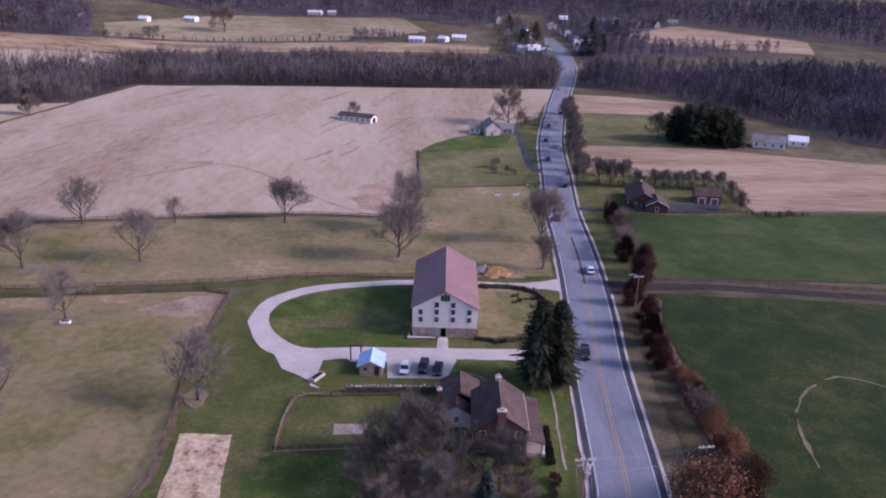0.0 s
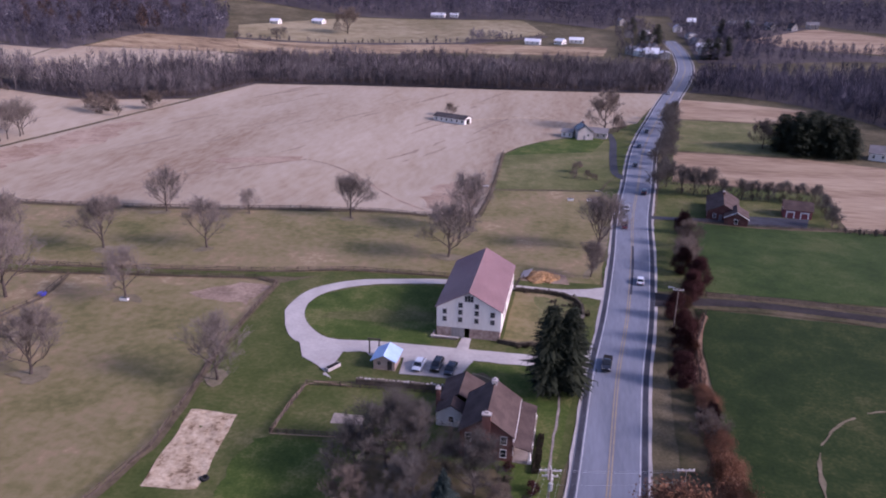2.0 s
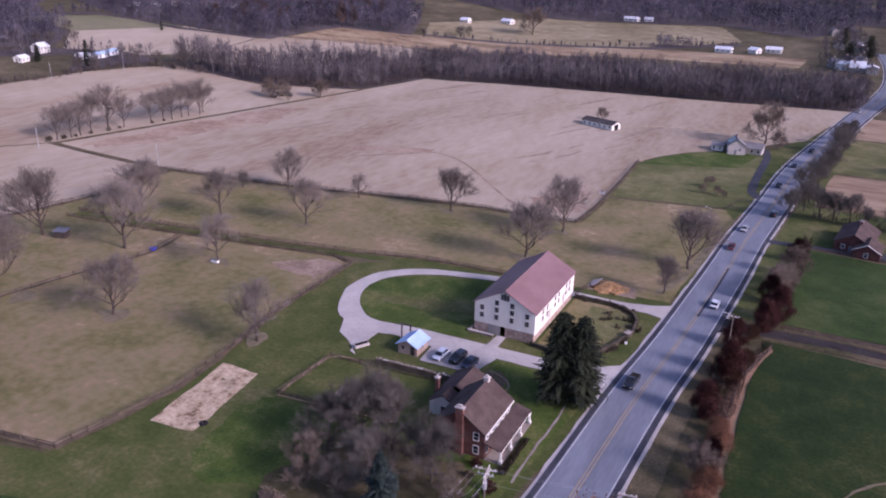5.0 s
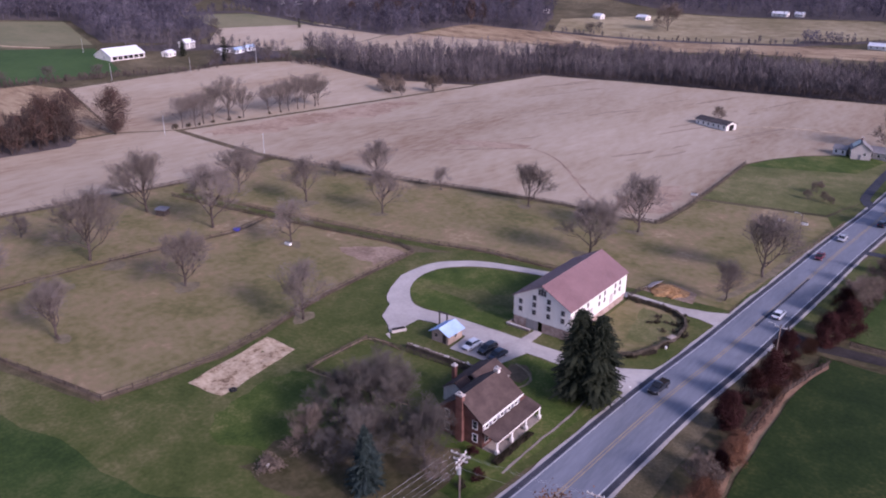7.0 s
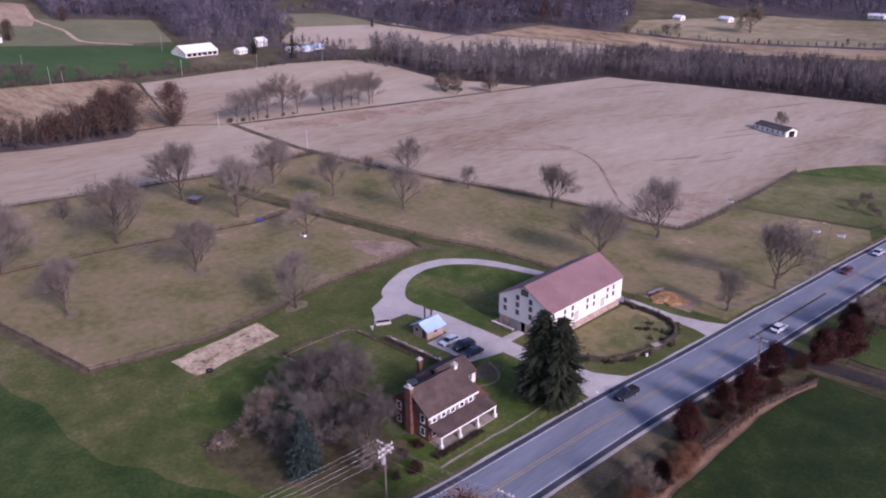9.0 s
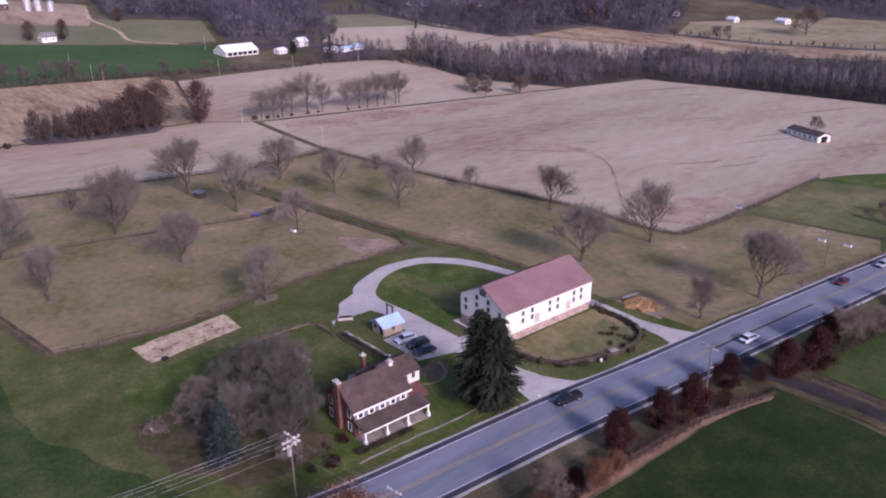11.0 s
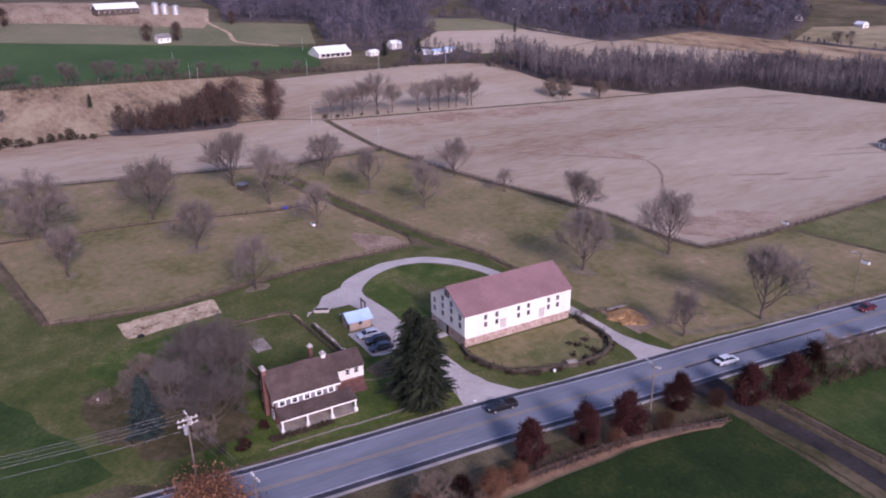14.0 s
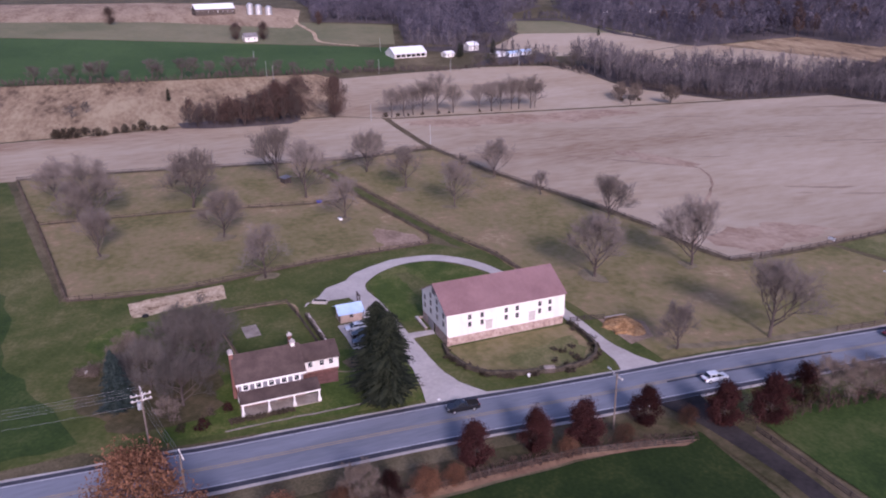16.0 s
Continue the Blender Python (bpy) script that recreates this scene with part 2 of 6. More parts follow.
M["red_lens"] = material("red_lamp_lens", two((0.35, 0.02, 0.02), (0.5, 0.04, 0.03)), (1.0, 5.0), rough=0.2, bump=0)


def glossy(name, colour, rough=0.15, coat=0.6):
    m = material(name, two(tuple(c * 0.9 for c in colour), colour), (0.8, 5.0), rough=rough, bump=0)
    m.node_tree.nodes["Principled BSDF"].inputs["Coat Weight"].default_value = coat
    return m


M["glass"] = glossy("dark_window_glass", (0.025, 0.03, 0.036), 0.08, 0.0)
M["car_white"] = glossy("white_car_paint", (0.72, 0.76, 0.8))
M["car_navy"] = glossy("dark_navy_car_paint", (0.012, 0.016, 0.03))
M["car_black"] = glossy("black_car_paint", (0.012, 0.012, 0.014))
M["car_red"] = glossy("dark_red_car_paint", (0.12, 0.012, 0.016))
M["car_silver"] = glossy("silver_car_paint", (0.42, 0.44, 0.47))


# ---- mesh tools ----
class Build:
    """Gathers corners and faces of one mesh."""

    def __init__(self):
        self.v, self.f = [], []

    def add(self, verts, faces):
        n = len(self.v)
        self.v += [tuple(p) for p in verts]
        self.f += [tuple(n + i for i in q) for q in faces]
        return self

    def box(self, x0, y0, z0, x1, y1, z1, m=None):
        p = [Vector((x, y, z)) for z in (z0, z1) for x, y in ((x0, y0), (x1, y0), (x1, y1), (x0, y1))]
        if m:
            p = [m @ q for q in p]
        return self.add(p, [(3, 2, 1, 0), (4, 5, 6, 7), (0, 1, 5, 4), (1, 2, 6, 5), (2, 3, 7, 6), (3, 0, 4, 7)])

    def slab(self, ring, thick):
        """A flat polygon (in order round its upper side) made thick downwards along its normal."""
        ring = [Vector(p) for p in ring]
        nrm = (ring[1] - ring[0]).cross(ring[2] - ring[1]).normalized()
        low = [p - nrm * thick for p in ring]
        k = len(ring)
        return self.add(ring + low, [tuple(range(k)), tuple(range(2 * k - 1, k - 1, -1))] + [(i, i + k, (i + 1) % k + k, (i + 1) % k) for i in range(k)])

    def tube(self, pts, radii, sides=6, cap=True):
        """A tapered tube along points."""
        pts = [Vector(p) for p in pts]
        rings, n0 = [], len(self.v)
        for i, p in enumerate(pts):
            d = (pts[min(i + 1, len(pts) - 1)] - pts[max(i - 1, 0)]).normalized()
            a = d.orthogonal().normalized() if abs(d.z) < 0.9 else Vector((1, 0, 0)).cross(d).normalized()
            b = d.cross(a)
            rings += [p + (a * math.cos(2 * math.pi * k / sides) + b * math.sin(2 * math.pi * k / sides)) * radii[i] for k in range(sides)]
        faces = [(i * sides + k, i * sides + (k + 1) % sides, (i + 1) * sides + (k + 1) % sides, (i + 1) * sides + k) for i in range(len(pts) - 1) for k in range(sides)]
        if cap:
            faces += [tuple(range(sides))[::-1], tuple((len(pts) - 1) * sides + k for k in range(sides))]
        return self.add(rings, faces)

    def strip(self, a, b, wa, wb, side):
        """A thin tapered blade from a to b."""
        a, b = Vector(a), Vector(b)
        return self.add((a - side * wa, a + side * wa, b + side * wb, b - side * wb), [(0, 1, 2, 3)])

    def mesh(self, name):
        me = bpy.data.meshes.new(name)
        me.from_pydata(self.v, [], self.f)
        me.update()
        return me


def part(name, build, mat, parent=None, label="", smooth=False):
    ob = new(name, build if isinstance(build, bpy.types.Mesh) else build.mesh(name))
    if not ob.data.materials:
        ob.data.materials.append(mat)
    if smooth:
        ob.data.shade_smooth()
    if parent:
        ob.parent = parent
    return tagged(ob, label) if label else ob


def thing(name, label, category, m=None, group="", kind=""):
    ob = new(name)
    ob.empty_display_size = 0.1
    if m:
        ob.matrix_basis = m
    return tagged(ob, label, category, group, kind)


# ---- lie of the land ----
def sst(a, b, v):
    t = min(1.0, max(0.0, (v - a) / (b - a)))
    return t * t * (3 - 2 * t)


def softplus(v, w):
    return w * (max(v / w, 0.0) + math.log1p(math.exp(-abs(v / w))))


def land(x, y):
    """Height of the ground: level near the farm, a slight dip up the road, hills rising far off."""
    z = -2.2 * sst(30, 110, y) * sst(-110, -30, x) * (1 - sst(250, 340, y))
    z += 0.092 * (softplus(-x - 200, 25) - softplus(-x - 640, 40))
    return z + 0.065 * (softplus(y - 370, 30) - softplus(y - 900, 60))


from mathutils.geometry import delaunay_2d_cdt


def resample(pts, step, closed):
    out = []
    n = len(pts)
    for i in range(n if closed else n - 1):
        a, b = Vector(pts[i]), Vector(pts[(i + 1) % n])
        k = max(1, int((b - a).length / step))
        out += [a.lerp(b, j / k) for j in range(k)]
    if not closed:
        out.append(Vector(pts[-1]))
    return out


def inside(p, ring):
    hit = False
    for i in range(len(ring)):
        (xa, ya), (xb, yb) = ring[i], ring[i - 1]
        if (ya > p[1]) != (yb > p[1]) and p[0] < (xb - xa) * (p[1] - ya) / (yb - ya) + xa:
            hit = not hit
    return hit


def patch(name, ring, lift, mat, label, category, cell=12.0, wobble=0.5, step=4.0, hump=None):
    """A sheet of ground cover with an uneven edge that follows the land."""
    edge = resample([Vector(p) for p in ring], step, True)
    edge = [p + Vector((noise.noise((p.x * 0.21, p.y * 0.21, 1.7)), noise.noise((p.x * 0.21, p.y * 0.21, 8.1)))) * wobble for p in edge]
    xs, ys = [p.x for p in edge], [p.y for p in edge]
    inner = [Vector((x, y)) for x in np.arange(min(xs) + cell / 2, max(xs), cell) for y in np.arange(min(ys) + cell / 2, max(ys), cell) if inside((x, y), edge)]
    n = len(edge)
    co, _, faces, *_ = delaunay_2d_cdt(edge + inner, [(i, (i + 1) % n) for i in range(n)], [], 1, 1e-4)
    b = Build()
    b.v = [(p.x, p.y, land(p.x, p.y) + lift + (hump(p.x, p.y) if hump else 0)) for p in co]
    b.f = [tuple(q) for q in faces]
    return tagged(part(name, b, mat), label, category, kind="structure")


def ribbon(name, line, widths, lift, mat, label, category, step=3.0, wobble=0.0):
    """A strip of paving along a line; widths: one, or one for each point of the line."""
    if not isinstance(widths, (list, tuple)):
        widths = [widths] * len(line)
    pts, ws = [], []
    for i in range(len(line) - 1):
        a, b = Vector(line[i]), Vector(line[i + 1])
        p0, p3 = Vector(line[max(i - 1, 0)]), Vector(line[min(i + 2, len(line) - 1)])
        k = max(1, int((b - a).length / step))
        for j in range(k):
            t = j / k
            pts.append(0.5 * ((2 * a) + (b - p0) * t + (2 * p0 - 5 * a + 4 * b - p3) * t * t + (3 * a - p0 - 3 * b + p3) * t ** 3))
            ws.append(widths[i] + (widths[i + 1] - widths[i]) * t)
    pts.append(Vector(line[-1]))
    ws.append(widths[-1])
    b = Build()
    for i, p in enumerate(pts):
        d = (pts[min(i + 1, len(pts) - 1)] - pts[max(i - 1, 0)]).normalized()
        s = Vector((d.y, -d.x))
        for k in (-1.0, -0.33, 0.33, 1.0):
            off = wobble * noise.noise((p.x * 0.3, p.y * 0.3, 3.0 * k)) if abs(k) == 1.0 else 0
            q = p + s * (k * ws[i] / 2 + off)
            b.v.append((q.x, q.y, land(q.x, q.y) + lift))
    b.f = [(4 * i + k, 4 * i + k + 1, 4 * i + k + 5, 4 * i + k + 4) for i in range(len(pts) - 1) for k in range(3)]
    ob = tagged(part(name, b, mat), label, category, kind="structure")
    return ob


def offset_line(line, d):
    out = []
    for i, p in enumerate(line):
        a, b = Vector(line[max(i - 1, 0)]), Vector(line[min(i + 1, len(line) - 1)])
        t = (b - a).normalized()
        out.append((p[0] + t.y * d, p[1] - t.x * d))
    return out


# ground: one sheet, fine near the farm and coarse towards the horizon
def spaced(lo, hi):
    near = list(np.arange(lo, hi + 1, 12.0))
    out, s = [], 12.0
    a, b = near[0], near[-1]
    while b < 4600:
        s *= 1.25
        a, b = a - s, b + s
        near = [a] + near + [b]
    return near


gx, gy = spaced(-420, 240), spaced(-150, 560)
b = Build()
b.v = [(x, y, land(x, y)) for y in gy for x in gx]
b.f = [(j * len(gx) + i, j * len(gx) + i + 1, (j + 1) * len(gx) + i + 1, (j + 1) * len(gx) + i) for j in range(len(gy) - 1) for i in range(len(gx) - 1)]
tagged(part("ground", b, M["rough_ground"], smooth=True), "rough olive brown winter ground reaching to the hills", "ground", kind="structure")

# fields and meadows
patch("farm_grass", [(-49, -71), (-46, -48), (-46.5, -30), (-49, -13), (-50, 18), (-34, 30), (-8, 32), (27, 36), (29, 28), (25, -12), (19, -60), (12, -70), (-20, -74)], 0.03, M["grass_mixed"], "thin green grass round the farm buildings", "lawn", 9)
patch("verge_north", [(38, 33), (45, 100), (49, 140), (55, 195), (62, 262), (72, 262), (60, 194), (56, 142), (54, 97), (49, 35)], 0.05, M["grass_mixed"], "rough green roadside verge", "verge", 9)
patch("verge_left", [(28, 34), (31, 76), (33, 110), (36, 142), (42, 198), (54, 278), (44, 250), (33, 222), (28, 200), (34, 150), (28, 124), (26, 90)], 0.05, M["grass_mixed"], "rough straw and green roadside verge", "verge", 9)
patch("bungalow_lawn", [(48, 98), (72, 98), (100, 99), (106, 138), (54, 142), (50, 120)], 0.06, M["grass_mixed"], "green lawn round the brick bungalow", "lawn", 9)
# Brown litter patch, its colour also darkened for the shade of the twigs.
patch("shaded_litter", [(-13, -67), (-2, -66), (12, -60), (15, -50), (11, -42.5), (2, -41.5), (-9, -43), (-13, -54)], 0.13, M["verge_brown"], "thin brown grass and litter, darkened for shade, under the yard trees", "leaf litter", 4, 2.5, 2.0)
patch("field_main", [(-155, 59), (-110, 65), (-84, 71), (-41, 82), (-24, 81.5), (-10.6, 83.5), (-10, 103), (-11, 137), (-12.2, 160), (-11, 174), (-6, 186), (2, 198), (12, 207), (24, 220), (34, 236), (46, 250), (52, 278), (66, 331), (2, 324), (-65, 318), (-130, 309), (-178, 297), (-187, 240), (-196, 180), (-214, 60)], 0.12, M["field"], "harvested pinkish tan field with faint tractor lines", "field")
patch("field_beyond", [(-216, 59), (-228, 38), (-308, 60), (-314, 152), (-302, 207), (-238, 207), (-189, 238), (-198, 180)], 0.12, M["field"], "pale harvested field beyond a row of trees", "field")
patch("field_west", [(-155.5, 57), (-150, 23), (-156, -8), (-167, -61), (-169.5, -93), (-172, -190), (-228, -190), (-231, -33), (-228, 12), (-227, 37), (-216, 57)], 0.12, M["field"], "harvested tan field along the paddock fence", "field")
patch("weedy_field", [(-229, 38), (-230, 12), (-233, -33), (-230, -190), (-362, -190), (-343, -117), (-333, -37), (-324, 50), (-309, 58)], 0.12, M["straw"], "straw-coloured weedy field with dark streaks", "field")
patch("wheat_field", [(-365, -230), (-346, -118), (-331, 0), (-329, 101), (-392, 121), (-424, 50), (-475, -60), (-507, -135), (-560, -250)], 0.14, M["crop_green"], "deep green winter wheat field", "field", 18)
patch("far_meadow", [(-425, 50), (-403, 126), (-488, 152), (-522, 80), (-552, -20), (-620, -250), (-562, -250), (-509, -135), (-477, -60)], 0.14, M["pale_green"], "pale green far meadow", "field", 18)
patch("far_stubble", [(-493, 70), (-553, -25), (-620, -252), (-900, -252), (-780, -20), (-600, 100), (-523, 82)], 0.22, M["stubble"], "far tan stubble field", "field", 24)
patch("far_clearing", [(-486, 240), (-464, 308), (-400, 318), (-420, 235)], 0.14, M["pale_green"], "pale green clearing between woods", "field", 18)
patch("far_clearing_tan", [(-420, 233), (-400, 320), (-339, 328), (-318, 250), (-332, 215), (-363, 180)], 0.14, M["field"], "tan clearing between woods", "field", 18)
patch("hill_meadow", [(-262, 452), (-79, 500), (-20, 560), (-48, 640), (-212, 612), (-285, 505)], 0.2, M["hill_tan"], "tan and yellow-green hill meadow", "field", 20)
patch("far_stubble_strip", [(-302, 226), (-248, 256), (-222, 304), (-198, 349), (-140, 378), (-250, 394), (-330, 350), (-336, 325), (-318, 252)], 0.2, M["field"], "tan stubble strip between the woods", "field", 14, 2.0)
patch("hill_stubble", [(-330, 352), (-250, 395), (-100, 450), (30, 462), (34, 500), (-79, 497), (-262, 448), (-330, 420)], 0.2, M["straw"], "tan strip of field beyond the woods", "field", 20)
patch("village_field", [(110, 560), (150, 568), (223, 640), (320, 560), (300, 498), (195, 522)], 0.2, M["stubble"], "tan field beside the village", "field", 20)
patch("roadside_stubble", [(72, 316), (104, 312), (138, 301), (124, 266), (66, 267)], 0.12, M["stubble"], "striped corn stubble beside the road", "field")
patch("roadside_meadow", [(65, 264), (122, 263), (116, 194), (58, 195)], 0.12, M["meadow"], "green meadow beside the road", "field")
patch("stubble_field", [(59, 192), (113, 191), (190, 168), (230, 140), (165, 104), (102, 99), (106, 140), (54, 143)], 0.14, M["stubble"], "pinkish tan corn stubble field", "field")
patch("pasture_north", [(52, 96), (101, 97), (170, 104), (260, 120), (240, 40), (112, 36), (48, 36)], 0.12, M["pasture_light"], "bright green pasture", "field")
patch("pasture_south", [(48.5, 25.5), (106, 23.5), (300, 6), (300, -300), (50, -300), (48, -130), (49, -60), (47.5, -18)], 0.12, M["pasture"], "bright green pasture behind the hedge", "field")
patch("paddock", [(-170, -92), (-166, -61), (-156, -8), (-150.5, 23), (-141, 9), (-102, 13), (-56, 20), (-49.5, 17), (-48.5, -13), (-46, -30), (-44, -48), (-47.5, -69.5), (-111, -81)], 0.06, M["grass_dull"], "olive brown grazed paddock", "paddock", 9)
patch("orchard_meadow", [(-152, 58), (-150, 26), (-140, 12), (-102, 16), (-55, 24), (-33, 29.5), (-8, 31), (8, 33), (27, 35), (30, 76), (33, 110), (28, 123), (-9, 116), (-9, 84), (-24, 80), (-41, 80.5), (-84, 69.5), (-110, 63.5)], 0.06, M["grass_dull"], "brown and olive meadow behind the barn", "paddock", 9)
patch("house_meadow", [(-10.5, 118), (27, 125), (34, 150), (33, 205), (20, 214), (3, 198), (-11, 173)], 0.07, M["meadow"], "mown green meadow", "lawn")
patch("lawn_by_far_house", [(-11.5, 168), (24, 182), (30, 206), (24, 219), (12, 206), (2, 197), (-6, 185)], 0.1, M["grass_green"], "deep green lawn", "lawn", 8)
patch("lawn_oval", [(-37, 14), (-38.5, 8), (-36.5, 0), (-29, -5.5), (-18, -5.5), (-7, -4), (-7, 25), (-16, 24.5), (-29, 21)], 0.07, M["grass_green"], "green oval lawn inside the drive", "lawn", 5)
patch("lawn_house", [(2, -9.5), (15, -9), (23, -10.5), (21.5, -26), (18.5, -52), (2, -52), (-2, -22), (0, -18)], 0.07, M["grass_green"], "green lawn round the house", "lawn", 6)
patch("lawn_south", [(-29, -14), (-44, -28), (-43, -38), (-31, -36.5), (-30, -56), (-41, -58), (-46, -71), (-110, -84), (-170, -96), (-172, -150), (18, -150), (16, -54), (0, -53), (-22, -42), (-27, -24)], 0.05, M["grass_mixed"], "green and straw meadow south of the paddock", "lawn", 9)
patch("crop_south", [(14, -65), (6, -67.5), (-8, -73.5), (-20, -79), (-45, -81), (-56, -83.5), (-110, -100), (-170, -125), (-170, -150), (14, -150)], 0.1, M["pasture_light"], "dark green sown field", "field", 10, 1.5)
patch("garden_lawn", [(-26, -39.5), (-25.5, -25), (-2, -23.5), (-3, -38)], 0.08, M["grass_mixed"], "fenced garden lawn with thin grass", "lawn", 5)
patch("verge_right", [(30, -150), (38.5, -60), (40, -10), (41.5, 24), (47, 24), (46.5, -18), (48, -60), (46, -150)], 0.05, M["verge_brown"], "rough brown roadside verge", "verge", 5)
patch("dead_grass_strip", [(45.2, -62), (44.3, -10), (45.8, 12), (50, 24), (50.5, 21), (47.8, 8), (46.8, -18), (48.5, -62)], 0.16, M["dead_grass"], "reddish dead grass along the hedge", "verge", 4, 0.8)
patch("barnyard", [(7.2, 0), (16, 0.6), (20.5, 5.5), (23, 15.5), (22.5, 22), (18.5, 25.5), (7.2, 25.8)], 0.08, M["grass_dull"], "walled barnyard of trodden brown grass", "yard", 4)
patch("barnyard_green", [(15, 9), (20.8, 10), (22, 20), (18, 24.5), (12.5, 24), (14, 16)], 0.1, M["meadow"], "greener weedy corner of the barnyard", "yard", 3, 2.0, 1.5)
patch("trodden_gate", [(-67, 9), (-60, 6), (-52, 5), (-50.3, 16.5), (-58, 17)], 0.1, M["mud"], "bare trodden soil at the paddock gate", "soil", 3, 3.0, 2.0)
patch("trodden_pile", [(8.5, 33), (20, 32.5), (19, 39), (12, 41), (7, 38)], 0.1, M["mud"], "bare soil round the hay pile", "soil", 3, 1.2)
ribbon("trodden_verge", [(23.5, 38), (26, 48), (28, 62), (29.5, 84)], 1.8, 0.1, M["litter"], "bare strip under roadside trees", "soil", 2.0, 0.7)
patch("sand_pit", [(-40.4, -57), (-31.7, -56), (-34.4, -36.6), (-43, -36.6)], 0.12, M["sand"], "pale sandy riding pit in the grass", "sand pit", 1.2, 0.5, 1.5, lambda x, y: 0.18 * noise.noise((x * 0.5, y * 0.5, 0)))
patch("garden_slab", [(-18.4, -32.5), (-12.8, -32.2), (-12.5, -35.2), (-18.1, -35.5)], 0.14, M["dull_slab"], "weathered concrete slab in the garden", "slab", 2, 0.1)

# road, drive and lanes
ROAD = [(20, -150), (26.8, -60), (28.2, -45), (30.4, -10), (33.2, 18), (35.7, 55), (37.7, 95), (41.3, 135), (47, 198), (60.5, 281), (80, 380), (87, 430), (88.5, 480), (87, 515), (84, 545)]
ribbon("road_shoulder", ROAD, 12.8, 0.13, M["gravel"], "pale gravel edge of the road", "road edge", wobble=0.4)
ribbon("road", ROAD, 11.6, 0.2, M["asphalt"], "worn grey-blue asphalt country road", "road")
ribbon("shoulder_seal", offset_line(ROAD, -5.25), 0.9, 0.215, M["asphalt_dark"], "dark tarred shoulder of the road", "road edge")
ribbon("shoulder_seal", offset_line(ROAD, 5.25), 1.0, 0.215, M["asphalt_dark"], "dark tarred shoulder of the road", "road edge")
for side in (-1, 1):
    ribbon("edge_line", offset_line(ROAD, 4.55 * side), 0.18, 0.23, M["paint_white"], "white painted edge line", "road marking")
    ribbon("centre_line", offset_line(ROAD, 0.25 * side), 0.24, 0.23, M["paint_yellow"], "faded double yellow centre line", "road marking")
ribbon("tar_seam", [(34.4, 30), (35.6, 48), (36.4, 66)], 0.5, 0.245, M["asphalt_dark"], "dark tar seam along the road centre", "road marking")
DRIVE = [(27, -5.5), (20, -6.6), (13, -6.8), (-1, -7.1), (-18, -7.8), (-27, -9), (-33.5, -6.2), (-38.6, 1), (-40.3, 9), (-37.4, 17.2), (-29, 23.3), (-17, 26.6), (-8, 28.0), (7, 28.2), (17, 28.0), (24, 28.6), (29, 28.8)]
ribbon("driveway", DRIVE, [13, 7, 4.6, 4.4, 4.6, 5.2, 5.4, 4.6, 4.0, 4.0, 3.4, 3.0, 2.8, 2.8, 2.8, 4.5, 9], 0.16, M["gravel"], "pale gravel loop drive round the barn", "driveway", 2.0, 0.35)
patch("parking_area", [(-20, -9), (-18, -11.5), (-11, -11), (-10.5, -17.2), (0.6, -16.8), (2.5, -9.5), (-4, -6)], 0.18, M["gravel"], "pale gravel parking area beside the drive", "parking", 4, 0.3)
patch("drive_apron", [(-34, -8), (-23.5, -9), (-23.5, -12), (-24.5, -20.5), (-22.5, -21.5), (-27, -17), (-31, -14.8)], 0.17, M["gravel"], "gravel end of the drive", "driveway", 4, 0.4)
ribbon("side_lane", [(38.5, 28.5), (47, 29), (60, 30.2), (72, 29.8), (106, 26.5), (170, 20), (300, 10)], [9, 4.5, 3.4, 3.4, 3.4, 3.4, 3.4], 0.19, M["lane"], "dark asphalt side lane between pastures", "lane")
ribbon("far_house_drive", [(38, 142), (33.5, 149), (33, 175), (33.5, 205), (31.5, 222)], [4.5, 3, 3, 3, 3], 0.17, M["asphalt_dark"], "dark asphalt drive to a far house", "driveway")
ribbon("brick_house_drive", [(41, 97), (55, 98), (72, 100)], 3.4, 0.19, M["asphalt_dark"], "dark asphalt drive to the brick house", "driveway")
patch("brick_house_yard", [(71, 96), (90, 97), (93, 107), (75, 106)], 0.22, M["asphalt_dark"], "dark asphalt yard between house and garage", "driveway", 5, 0.2)
ribbon("garden_path", [(3, -14), (6.5, -15.3), (8.5, -17.5), (8.4, -20.3), (7, -22.5)], 0.5, 0.12, M["litter"], "curved narrow garden path", "path", 1.0, 0.1)
for line in ([(59.9, -40.8), (60.4, -36), (61, -32), (62.2, -27)], [(63, -25), (66.8, -18.7), (71, -15)], [(73.5, -13), (78, -12), (83.6, -14.8), (92, -23)]):
    ribbon("pale_ring", line, [0.3] + [0.6] * (len(line) - 2) + [0.3], 0.2, M["litter"], "pale broken ring of dry weeds in the pasture", "grass ring", 1.0, 0.45)
ribbon("grass_lane", [(-142, 10), (-102, 15), (-56, 22.5), (-34, 28)], 3.0, 0.1, M["grass_mixed"], "grass lane between paddock fences", "lane", wobble=0.5)
ribbon("field_track", [(-51, 229), (-38, 234), (-20, 246), (5, 252)], 1.6, 0.2, M["sand"], "pale track across the field", "track", wobble=0.4)
ribbon("wet_gully", [(-85, 135), (-70, 128), (-50, 108), (-38, 95), (-24, 84)], 0.9, 0.2, M["mud"], "washed gully across the field", "gully", wobble=0.8)
ribbon("wet_gully", [(-86, 135), (-108, 112), (-120, 100)], 1.6, 0.19, M["mud"], "washed gully across the field", "gully", wobble=1.0)

